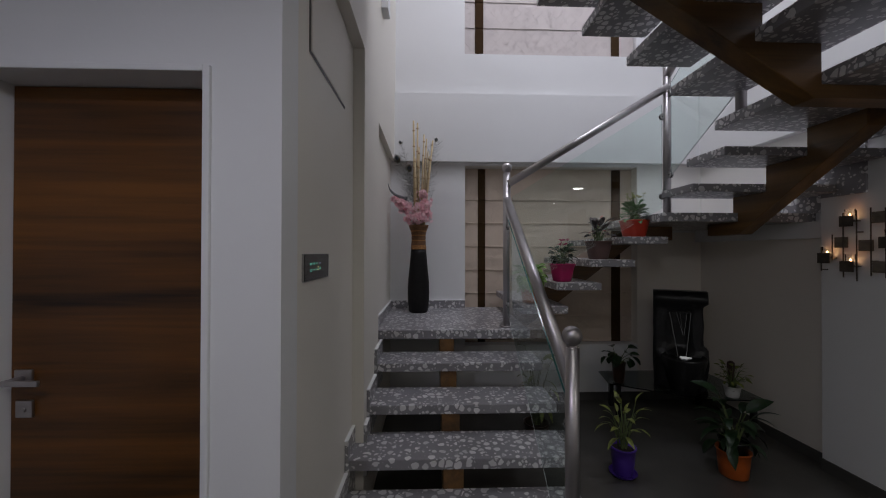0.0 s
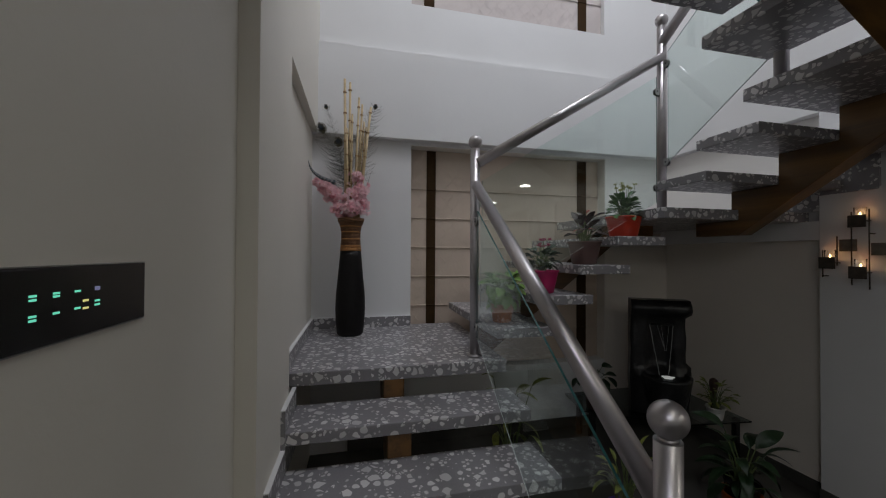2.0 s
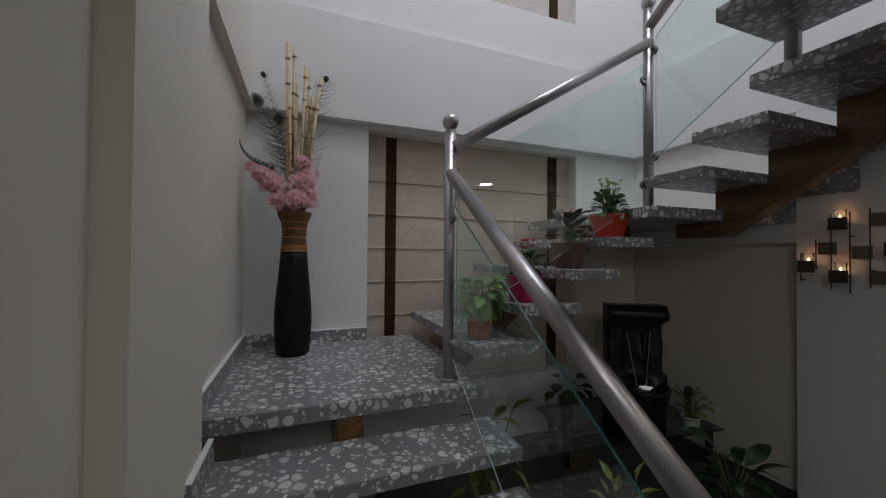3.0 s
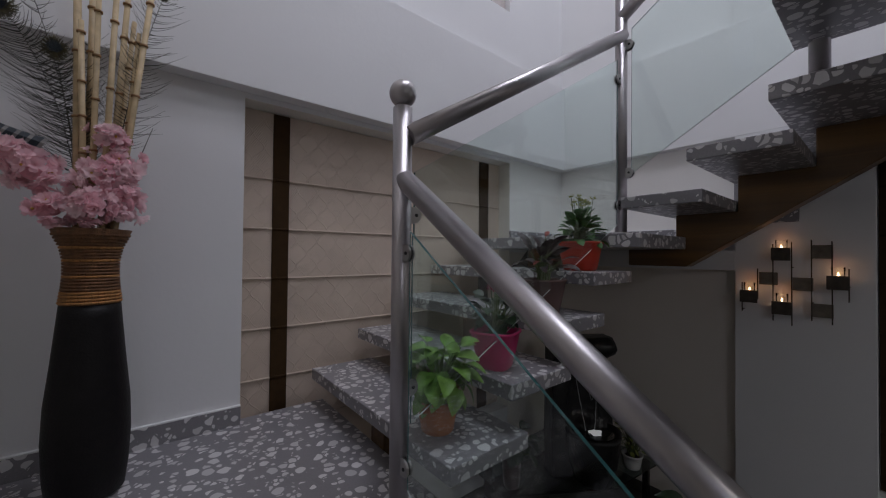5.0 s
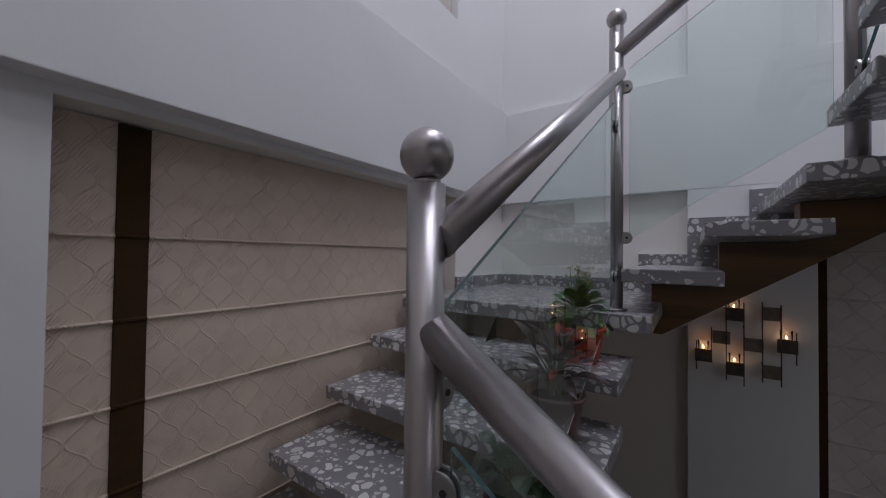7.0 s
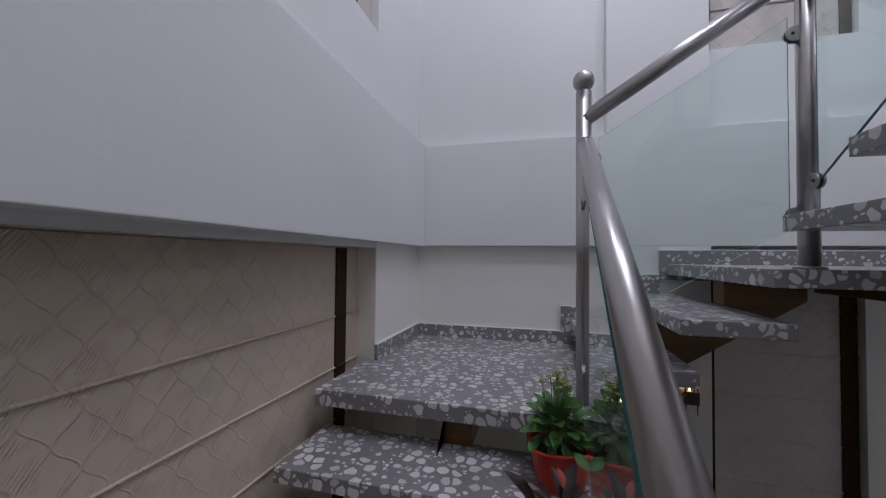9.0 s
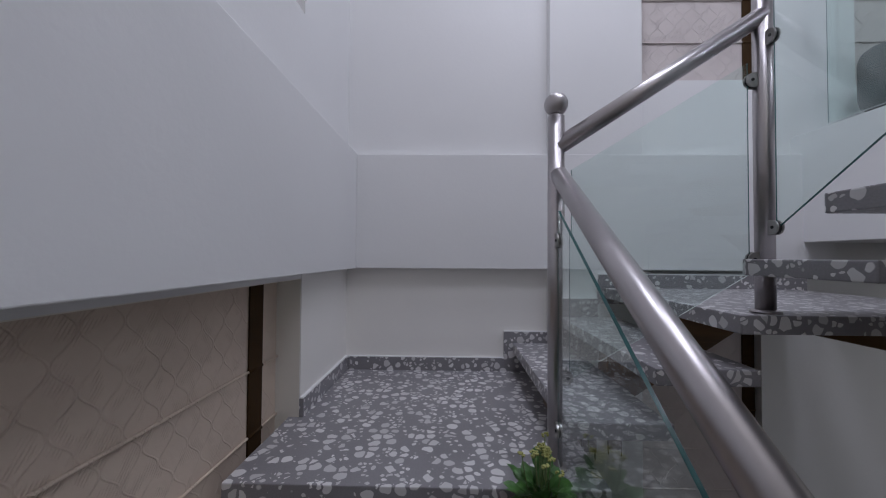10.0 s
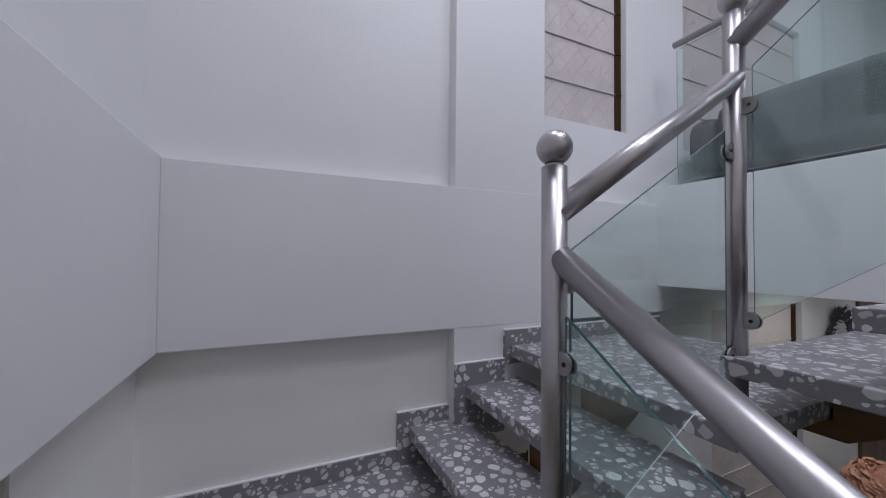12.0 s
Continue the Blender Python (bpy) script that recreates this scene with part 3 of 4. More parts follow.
rail = thing("stair_railing", "brushed steel and glass railing rising to the upper floor", "railing", group="stair railings")
PD = (0.72, 2.21)
post(rail, *PD, SLAB1 + 0.06, 4.80)
handrail(rail, (PC[0], PC[1], 3.715), (PD[0], PD[1], 4.69))
pane(rail, (2.045, 2.224, 2.826), (0.77, 2.211, 3.73), (2.045, 2.224, 3.62), (0.77, 2.211, 4.52), pale=False)
clamp(rail, *PC, 2.83, (-1, 0)), clamp(rail, *PC, 3.50, (-1, 0)), clamp(rail, *PD, 4.25, (1, 0)), clamp(rail, *PD, 3.75, (1, 0))

rail = thing("gallery_railing", "steel and glass railing along the upper hall's edge", "railing", group="stair railings")
handrail(rail, (EB - 0.10, EDGE - 0.05, 4.51), (0.9, EDGE - 0.05, 4.51), 0.022)
for gx0, gx1 in ((3.02, 1.62), (1.58, 1.0)):
    pane(rail, (gx0, EDGE - 0.05, SLAB1 + 0.03), (gx1, EDGE - 0.05, SLAB1 + 0.03), (gx0, EDGE - 0.05, 4.47), (gx1, EDGE - 0.05, 4.47))
for gx in (1.60, 0.96):
    part("post", tube(bmesh.new(), (gx, EDGE - 0.05, SLAB1), (gx, EDGE - 0.05, 4.50), 0.022), STEEL, rail)

# ---- door ----
door = thing("door_1", "closed dark walnut veneer door with steel lever", "door", (DX0 + 0.34, 1.29, 0), kind="structure")
bm = boxes((DX0 + 0.004, DX1 - 0.004, 1.268, 1.305, 0.006, DTOP - 0.004), bevel=0.002)
leaf = part("door_leaf", bm, DOORWOOD)
leaf.parent, leaf.matrix_parent_inverse = door, Matrix.Translation((-(DX0 + 0.34), -1.29, 0))
bm = bmesh.new()
box(bm, -1.227, -1.170, 1.257, 1.268, 1.208, 1.265, 0.004)
tube(bm, (-1.200, 1.262, 1.236), (-1.200, 1.212, 1.236), 0.010)
box(bm, -1.212, -1.095, 1.203, 1.213, 1.226, 1.245, 0.004)
h = part("door_handle", bm, STEEL, None, "satin steel lever handle")
h.parent, h.matrix_parent_inverse = leaf, Matrix.Identity(4)
bm = boxes((-1.222, -1.167, 1.257, 1.268, 1.106, 1.163), bevel=0.004)
tube(bm, (-1.195, 1.262, 1.134), (-1.195, 1.252, 1.134), 0.009)
h = part("lock_plate", bm, STEEL, None, "square steel lock plate")
h.parent, h.matrix_parent_inverse = leaf, Matrix.Identity(4)

# ---- downlights: the mirrored one and the five added as fill ----
GLOWCOOL = glow_material("lamp_diffuser", (0.93, 0.96, 1.0), 22)
for k, (lx, ly) in enumerate(DOWNLIGHTS_AND_FILL):
    w = 1.75 if k == 0 else 1.0
    d = thing("downlight", "round recessed white ceiling downlight, lit, from a set mostly added as fill", "downlight", (lx, ly, SLAB0), group="ceiling downlights")
    part("trim_ring", lathe(bmesh.new(), [(0.075 * w, -0.002), (0.075 * w, -0.010), (0.068 * w, -0.014), (0.056 * w, -0.010), (0.056 * w, -0.002)]), PAINT, d)
    part("diffuser", lathe(bmesh.new(), [(0.055 * w, -0.001), (0.055 * w, -0.008)]), GLOWCOOL, d)


# ---- plants ----
LEAF = material("leaf_green", (0.17, 0.31, 0.055), 0.42, 0, 0.3, 40, 0.2, 150)
LEAFDARK = material("leaf_dark_green", (0.014, 0.036, 0.013), 0.35, 0, 0.3, 40, 0.2, 150)
LEAFGOLD = material("leaf_yellow_green", (0.20, 0.23, 0.05), 0.45, 0, 0.4, 45, 0.2, 150)
LEAFWINE = material("leaf_wine", (0.040, 0.022, 0.022), 0.4, 0, 0.35, 40, 0.2, 150)
STEM = material("stem_green", (0.11, 0.15, 0.05), 0.5, 0, 0.2, 40)
SOIL = material("potting_soil", (0.03, 0.02, 0.013), 0.95, 0, 0.4, 80, 0.8, 120)


def leaf_mesh(name, mat, length, width, curl, tip=1.0, waist=0.45, n=7):
    """A leaf from the origin along +y, folded along its midrib and bent down."""
    bm = bmesh.new()
    rows = []
    for i in range(n + 1):
        t = i / n
        w = width / 2 * (math.sin(math.pi * t ** (math.log(0.5) / math.log(waist))) ** tip if 0 < t < 1 else 0.02)
        ang = curl * t
        y = length * (math.sin(ang) / max(curl, 1e-4) if curl else t)
        z = -length * (1 - math.cos(ang)) / max(curl, 1e-4) if curl else 0
        rows.append([bm.verts.new((k * w, y, z + abs(k) * w * 0.28)) for k in (-1, -0.5, 0, 0.5, 1)])
    for i in range(n):
        for k in range(4):
            f = bm.faces.new((rows[i][k], rows[i][k + 1], rows[i + 1][k + 1], rows[i + 1][k]))
            f.smooth = True
    me = bpy.data.meshes.new(name)
    bm.to_mesh(me)
    bm.free()
    me.materials.append(mat)
    return me


def pot_bm(r0, r1, h, lip=0.012, square=0.0, seg=36):
    """A tapered pot with a rolled lip and an open mouth; square > 0 makes it a rounded square."""
    prof = [(r0 * 0.9, 0), (r0, 0.006), (r0 + (r1 - r0) * 0.5, h * 0.5), (r1 - 0.002, h - lip), (r1 + 0.004, h - lip + 0.002), (r1 + 0.004, h - 0.002), (r1, h), (r1 - 0.008, h - 0.002), (r1 - 0.012, h - 0.03)]
    bm = bmesh.new()
    lathe(bm, prof, seg=seg)
    if square:
        for v in bm.verts:
            a = math.atan2(v.co.y, v.co.x)
            k = (abs(math.cos(a)) ** 5 + abs(math.sin(a)) ** 5) ** (-1 / 5)
            v.co.x *= 1 + (k - 1) * square
            v.co.y *= 1 + (k - 1) * square
    return bm


def plant(name, label, at, pot, pot_mat, pot_label, leaves, seed, flower=None, saucer=False, square=0.0, turn=0.0, group="potted plants"):
    """pot: (r0, r1, h); leaves: rows of (mesh, count, height, spread, lean0, lean1, size0, size1, stalk)."""
    rnd = random.Random(seed)
    r0, r1, h = pot
    p = thing(name, label, "plant", at, group)
    p.rotation_euler = (0, 0, turn)
    if saucer:
        part("saucer", lathe(bmesh.new(), [(r0 * 1.15, 0), (r0 * 1.42, 0.022), (r0 * 1.46, 0.024), (r0 * 1.40, 0.018), (r0 * 1.1, 0.008)]), pot_mat, p)
    lift = 0.009 if saucer else 0
    po = part("pot", pot_bm(r0, r1, h, square=square), pot_mat, p, pot_label)
    po.location.z = lift
    so = part("soil", lathe(bmesh.new(), [(r1 * 0.9, h - 0.034), (r1 * 0.88, h - 0.026), (r1 * 0.4, h - 0.018), (0.002, h - 0.016)], wobble=0.05), SOIL, po)
    stems = bmesh.new()
    tips = []
    for me, count, height, spread, lean0, lean1, s0, s1, stalk in leaves:
        for i in range(count):
            a = 2 * math.pi * (i * 0.618 + rnd.uniform(-0.07, 0.07))
            t = (i + 0.5) / count
            rr = spread * rnd.uniform(0.25, 1.0)
            z = h + height * (1 - 0.75 * t) * rnd.uniform(0.75, 1.1)
            root = Vector((rnd.uniform(-0.25, 0.25) * r1, rnd.uniform(-0.25, 0.25) * r1, h - 0.022 + lift))
            tip = Vector((rr * math.cos(a), rr * math.sin(a), z + lift))
            lean = lean0 + (lean1 - lean0) * t
            if stalk:
                mid = root.lerp(tip, 0.5) + Vector((0, 0, 0.12 * height))
                tube(stems, root, mid, stalk, stalk * 0.85, 7, False)
                tube(stems, mid, tip, stalk * 0.85, stalk * 0.6, 7, False)
            k = rnd.uniform(s0, s1)
            m = Matrix.Translation(tip) @ pose(0, 0, 0, 0, 0, math.degrees(a) - 90 + rnd.uniform(-25, 25)) @ pose(0, 0, 0, lean + rnd.uniform(-14, 14), rnd.uniform(-25, 25), 0) @ Matrix.Diagonal((k, k, k, 1))
            share("leaf", me, p, m)
            tips.append(tip)
    if len(stems.verts):
        part("stalk_cluster", stems, STEM, p)
    else:
        stems.free()
    if flower:
        mat, count, fh, spread, size, flabel = flower
        for i in range(count):
            a = rnd.uniform(0, 6.28)
            rr = spread * rnd.uniform(0.1, 1)
            foot = Vector((rr * 0.4 * math.cos(a), rr * 0.4 * math.sin(a), h - 0.02 + lift))
            top = Vector((rr * math.cos(a), rr * math.sin(a), h + fh * rnd.uniform(0.75, 1.05) + lift))
            fs = part("flower_stalk", tube(bmesh.new(), foot, top, 0.0022, 0.0016, 6), STEM, p)
            bm = bmesh.new()
            for j in range(9):
                o = Vector((rnd.uniform(-1, 1), rnd.uniform(-1, 1), rnd.uniform(-0.3, 0.6))) * size
                lathe(bm, [(0.001, 0), (size * 0.34, size * 0.25), (size * 0.40, size * 0.5), (size * 0.1, size * 0.42)], top + o, 6)
            part("flower_head", bm, mat, fs, flabel)
    return p


REDPOT = material("red_plastic", (0.52, 0.035, 0.012), 0.35, 0, 0.05, 9)
MAGENTA = material("magenta_plastic", (0.52, 0.014, 0.13), 0.35, 0, 0.05, 9)
MAUVE = material("mauve_plastic", (0.15, 0.088, 0.078), 0.45, 0, 0.06, 9)
PURPLE = material("violet_plastic", (0.085, 0.035, 0.33), 0.3, 0, 0.05, 9)
ORANGE = material("orange_plastic", (0.50, 0.11, 0.018), 0.4, 0, 0.06, 9)
TERRACOTTA = material("terracotta", (0.40, 0.14, 0.04), 0.7, 0, 0.12, 14, 0.2, 90)
WHITEPOT = material("white_plastic", (0.62, 0.62, 0.60), 0.4)
DARKPOT = material("dark_brown_glaze", (0.035, 0.016, 0.010), 0.3, 0, 0.2, 12)
YELLOWBUD = material("yellow_green_buds", (0.42, 0.42, 0.14), 0.6)
PINKBUD = material("pink_buds", (0.42, 0.03, 0.12), 0.6)

LEAFRED = material("leaf_red", (0.36, 0.045, 0.025), 0.45, 0, 0.35, 40, 0.2, 150)
heart = leaf_mesh("heart_leaf", LEAF, 0.12, 0.085, 0.9, 0.75, 0.33)
LEAFMID = material("leaf_mid_green", (0.060, 0.155, 0.035), 0.40, 0, 0.3, 40, 0.2, 150)
spoon = leaf_mesh("spoon_leaf", LEAFMID, 0.075, 0.040, 0.7, 0.7, 0.62)
bract = leaf_mesh("red_bract", LEAFRED, 0.07, 0.026, 0.8, 0.8, 0.5)
croton = leaf_mesh("croton_leaf", LEAFWINE, 0.14, 0.045, 0.9, 0.8, 0.5)
round_leaf = leaf_mesh("round_leaf", LEAFDARK, 0.065, 0.05, 0.6, 0.7, 0.5)
lance = leaf_mesh("lance_leaf", LEAFGOLD, 0.20, 0.055, 1.1, 0.9, 0.45)
lily = leaf_mesh("lily_leaf", LEAFDARK, 0.27, 0.10, 1.3, 0.9, 0.45)
small_gold = leaf_mesh("small_gold_leaf", LEAFGOLD, 0.055, 0.026, 0.6, 0.9, 0.45)

T2 = [Z1 + R2 * (k + 1) for k in range(4)]
plant("pothos_plant", "bright green pothos in a terracotta pot on a tread", (1.00, 3.10, T2[0]), (0.058, 0.078, 0.12), TERRACOTTA, "terracotta pot",
      [(heart, 60, 0.19, 0.10, 45, -50, 0.5, 0.85, 0.0028), (heart, 14, 0.02, 0.09, -10, -60, 0.5, 0.75, 0.0028)], 3)
plant("flowering_plant", "pink-flowering kalanchoe in a magenta pot on a tread", (1.262, 3.065, T2[1]), (0.064, 0.091, 0.150), MAGENTA, "magenta plastic pot",
      [(round_leaf, 44, 0.13, 0.070, 50, -25, 0.8, 1.15, 0.0025)], 5, (PINKBUD, 11, 0.20, 0.07, 0.013, "small pink blossoms"), square=0.7, turn=0.4)
plant("croton_plant", "dark wine-leaved croton in a mauve pot on a tread", (1.575, 3.065, T2[2]), (0.070, 0.098, 0.155), MAUVE, "dull mauve plastic pot",
      [(croton, 26, 0.15, 0.075, 75, 10, 0.6, 1.0, 0.004), (bract, 6, 0.19, 0.05, 50, 0, 0.7, 1.0, 0.003)], 8, square=0.5, turn=0.3)
plant("succulent_plant", "green budding kalanchoe in a red pot on a tread", (1.885, 3.065, T2[3]), (0.076, 0.102, 0.145), REDPOT, "glossy red plastic pot",
      [(spoon, 64, 0.12, 0.060, 75, 5, 0.75, 1.2, 0.0025), (spoon, 22, 0.02, 0.095, 10, -25, 0.7, 1.0, 0.0025)], 11, (YELLOWBUD, 14, 0.225, 0.075, 0.011, "pale yellow-green bud clusters"), square=0.7, turn=0.2)
plant("dumb_cane_plant", "slender green plant in a violet pot on the floor", (1.585, 2.69, 0), (0.068, 0.090, 0.205), PURPLE, "violet plastic pot",
      [(lance, 24, 0.34, 0.11, 80, 0, 0.45, 0.7, 0.004)], 14, saucer=True)
pl = plant("peace_lily", "dark broad-leaved plant in an orange pot on the floor", (2.405, 2.66, 0), (0.090, 0.108, 0.195), ORANGE, "orange plastic pot",
           [(lily, 24, 0.34, 0.10, 75, -15, 0.55, 0.9, 0.005), (lily, 8, 0.14, 0.13, 20, -40, 0.45, 0.7, 0.005)], 17)
pl.rotation_euler = (0, 0, 2.2)
part("nursery_pot", lathe(bmesh.new(), [(0.084, 0.185), (0.093, 0.255), (0.097, 0.257), (0.097, 0.267), (0.090, 0.267), (0.086, 0.245)], seg=32), BLACK, pl, "black nursery pot inside the orange one")
plant("gold_dust_plant", "yellow-green plant in a dark pot under the steps", (1.06, 3.12, 0), (0.08, 0.11, 0.20), DARKPOT, "dark glazed pot",
      [(lance, 20, 0.62, 0.19, 45, -20, 0.6, 0.95, 0.0045)], 21)

# ---- corner table with fountain ----
BLACKSTONE = material("black_resin", (0.010, 0.010, 0.011), 0.32, 0, 0.3, 20, 0.5, 40)
WATER = glass_material("running_water", (0.95, 0.98, 1.0), 0.03)
tb = thing("corner_table", "low triangular dark glass corner table on black legs", "table", (2.6, 3.6, 0))
bm = bmesh.new()
pts = [(-0.67, 0.0), (-0.02, -0.40), (0.53, -0.46), (0.55, 0.38), (-0.60, 0.38)]
lo = [bm.verts.new((x, y, 0.335)) for x, y in pts]
hi = [bm.verts.new((x, y, 0.345)) for x, y in pts]
bm.faces.new(lo[::-1]), bm.faces.new(hi)
for i in range(5):
    bm.faces.new((lo[i], lo[(i + 1) % 5], hi[(i + 1) % 5], hi[i]))
part("tabletop", bm, TABLEGLASS, tb, "dark tinted glass top")
for lx, ly in ((-0.56, 0.03), (0.47, -0.38), (0.47, 0.3), (-0.50, 0.3)):
    part("leg", boxes((lx - 0.02, lx + 0.02, ly - 0.02, ly + 0.02, 0, 0.335), bevel=0.003), BLACK, tb)

ft = thing("wall_fountain", "black rock-like fountain with lit falling water on a corner table", "fountain", (2.58, 3.50, 0.345))
ft.rotation_euler = (0, 0, radians(-32))
bm = bmesh.new()
NX, NZ = 12, 26
front, back = [], []
for j in range(NZ + 1):
    z = 0.94 * j / NZ
    fr, bk = [], []
    for i in range(NX + 1):
        u = -1 + 2 * i / NX
        half = (0.222 if z > 0.80 or z < 0.40 or u < 0 else 0.188) + 0.03 * noise.noise((0.3, z * 6, 2)) * (1 if u > 0 else 0.4)
        d = -0.10 - 0.02 * noise.noise((u * 2.5, z * 5, 4)) - 0.012 * noise.noise((u * 7, z * 12, 1))
        if abs(u) < 0.5 and 0.37 < z < 0.76:
            d += 0.055
        if z > 0.80:
            d -= 0.055 * math.sin(math.pi * min(1, (z - 0.80) / 0.14))
        if z < 0.36:
            d -= 0.05 * (1 - abs(u) ** 3)
        fr.append(bm.verts.new((u * half, d, z)))
        bk.append(bm.verts.new((u * half, 0.03, z)))
    front.append(fr)
    back.append(bk)
for j in range(NZ):
    for i in range(NX):
        f = bm.faces.new((front[j][i], front[j][i + 1], front[j + 1][i + 1], front[j + 1][i]))
        f.smooth = True
        bm.faces.new((back[j][i + 1], back[j][i], back[j + 1][i], back[j + 1][i + 1]))
    bm.faces.new((back[j][0], front[j][0], front[j + 1][0], back[j + 1][0]))
    bm.faces.new((front[j][NX], back[j][NX], back[j + 1][NX], front[j + 1][NX]))
for i in range(NX):
    bm.faces.new((front[NZ][i], front[NZ][i + 1], back[NZ][i + 1], back[NZ][i]))
    bm.faces.new((back[0][i], back[0][i + 1], front[0][i + 1], front[0][i]))
part("rock_body", bm, BLACKSTONE, ft)
bm = bmesh.new()
lathe(bm, [(0.11, 0.02), (0.145, 0.15), (0.172, 0.325), (0.175, 0.345), (0.160, 0.35), (0.138, 0.33), (0.11, 0.32)], (0.03, -0.19, 0), 28, 0.10)
part("basin", bm, BLACKSTONE, ft)
FOAM = material("white_water", (0.36, 0.37, 0.38), 0.2, 0, 0.2, 60)
part("basin_water", lathe(bmesh.new(), [(0.128, 0.327), (0.128, 0.335)], (0.03, -0.19, 0), 24), WATER, ft)
bm = bmesh.new()
tube(bm, (-0.075, -0.13, 0.745), (0.085, -0.13, 0.745), 0.010, seg=10)
part("spout_lip", bm, BLACKSTONE, ft)
for k, (xa, xb, r) in enumerate(((-0.085, -0.02, 0.0038), (0.085, 0.045, 0.0034), (-0.03, 0.02, 0.0018), (0.055, 0.028, 0.0018), (0.0, 0.018, 0.0014))):
    bm = bmesh.new()
    last = Vector((xa, -0.142, 0.74))
    for i in range(1, 15):
        t = i / 14
        nxt = Vector((xa + (xb - xa) * t + 0.004 * noise.noise((k, t * 9, 0)), -0.142 - 0.035 * t, 0.74 - (0.40 if k < 2 else 0.20) * t))
        tube(bm, last, nxt, r * (0.8 + 0.5 * noise.noise((k, t * 14, 3))), None, 7, False)
        last = nxt
    part("water_stream", bm, FOAM, ft)
LED = glow_material("basin_led", (0.95, 0.97, 1.0), 0.2)
part("basin_lamp", lathe(bmesh.new(), [(0.038, 0.3355), (0.036, 0.338), (0.015, 0.340)], (0.035, -0.20, 0), 24, 0.6), LED, ft, "small white lamp in the basin")

small = plant("small_plant", "small speckled plant in a white pot on a corner table", (2.89, 3.24, 0.345), (0.050, 0.066, 0.10), WHITEPOT, "white plastic pot",
      [(small_gold, 44, 0.20, 0.11, 50, -20, 0.8, 1.2, 0.0025)], 24)
# brown cactus-like knob that stands in the white pot
KNOB = material("brown_knob", (0.055, 0.030, 0.022), 0.8, 0, 0.4, 50, 0.6, 90)
part("knob_stem", lathe(bmesh.new(), [(0.018, 0.07), (0.020, 0.20), (0.026, 0.24), (0.031, 0.275), (0.027, 0.305), (0.012, 0.318)], (0.005, 0.02, 0), 16, 0.25), KNOB, small, "dark brown cactus-like knob on a stem")
plant("begonia_plant", "drooping dark-leaved plant in a tall brown vase", (2.05, 3.64, 0.345), (0.050, 0.065, 0.20), DARKPOT, "tall dark brown vase",
      [(round_leaf, 16, 0.13, 0.13, 20, -60, 1.2, 1.8, 0.003)], 27)

# ---- floor vase with dried stems ----
VASEBLACK = material("matt_black_vase", (0.011, 0.010, 0.010), 0.5, 0, 0.2, 30, 0.15, 120, spec=0.2)
ROPE = material("rope_winding", (0.46, 0.22, 0.07), 0.75, 0, 0.3, 60, 0.5, 200)
ROPEDARK = material("dark_rope_winding", (0.19, 0.092, 0.040), 0.75, 0, 0.3, 60, 0.5, 200)
BAMBOO = material("dried_bamboo", (0.56, 0.43, 0.25), 0.5, 0, 0.2, 25, 0.2, 80)
NODE = material("bamboo_node", (0.30, 0.17, 0.07), 0.6, 0, 0.3, 40)
PETAL = material("pink_petal", (0.97, 0.60, 0.66), 0.6, 0, 0.12, 60)
tint = PETAL.node_tree.nodes.new("ShaderNodeObjectInfo")
pale = PETAL.node_tree.nodes.new("ShaderNodeMix")
pale.data_type = "RGBA"
pale.inputs[7].default_value = (1.0, 0.84, 0.86, 1)
PETAL.node_tree.links.new(tint.outputs["Random"], pale.inputs[0])
PETAL.node_tree.links.new(PETAL.node_tree.nodes["Color Ramp"].outputs[0], pale.inputs[6])
PETAL.node_tree.links.new(pale.outputs[2], PETAL.node_tree.nodes["Principled BSDF"].inputs["Base Color"])
# thin petals let light through
glow = PETAL.node_tree.nodes.new("ShaderNodeBsdfTranslucent")
both = PETAL.node_tree.nodes.new("ShaderNodeMixShader")
both.inputs[0].default_value = 0.5
PETAL.node_tree.links.new(pale.outputs[2], glow.inputs[0])
PETAL.node_tree.links.new(PETAL.node_tree.nodes["Principled BSDF"].outputs[0], both.inputs[1])
PETAL.node_tree.links.new(glow.outputs[0], both.inputs[2])
PETAL.node_tree.links.new(both.outputs[0], PETAL.node_tree.nodes["Material Output"].inputs[0])
DEEPPINK = material("pink_filler", (0.85, 0.42, 0.48), 0.6, 0, 0.2, 60)
STAMEN = material("yellow_stamen", (0.75, 0.50, 0.12), 0.6)
FEATHER = material("peacock_barbs", (0.030, 0.030, 0.018), 0.6, 0, 0.3, 50)
EYE = material("peacock_eye", (0.012, 0.020, 0.028), 0.4, 0, 0.3, 60)
VX, VY = 0.02, 3.78
vase = thing("floor_vase", "tall black vase with rope-wound neck, pink blossom and bamboo", "vase", (VX, VY, Z1))
part("vase_body", lathe(bmesh.new(), [(0.085, 0), (0.098, 0.012), (0.106, 0.08), (0.112, 0.20), (0.108, 0.32), (0.094, 0.46), (0.082, 0.60), (0.078, 0.645)], seg=40), VASEBLACK, vase, "matt black body")
bm = bmesh.new()
prof = [(0.078, 0.645), (0.072, 0.69), (0.068, 0.74), (0.0685, 0.79), (0.077, 0.835), (0.092, 0.87), (0.104, 0.896), (0.099, 0.897), (0.068, 0.84), (0.056, 0.80)]
part("vase_neck", lathe(bm, prof, seg=40), ROPEDARK, vase, "flared rope-wound neck")
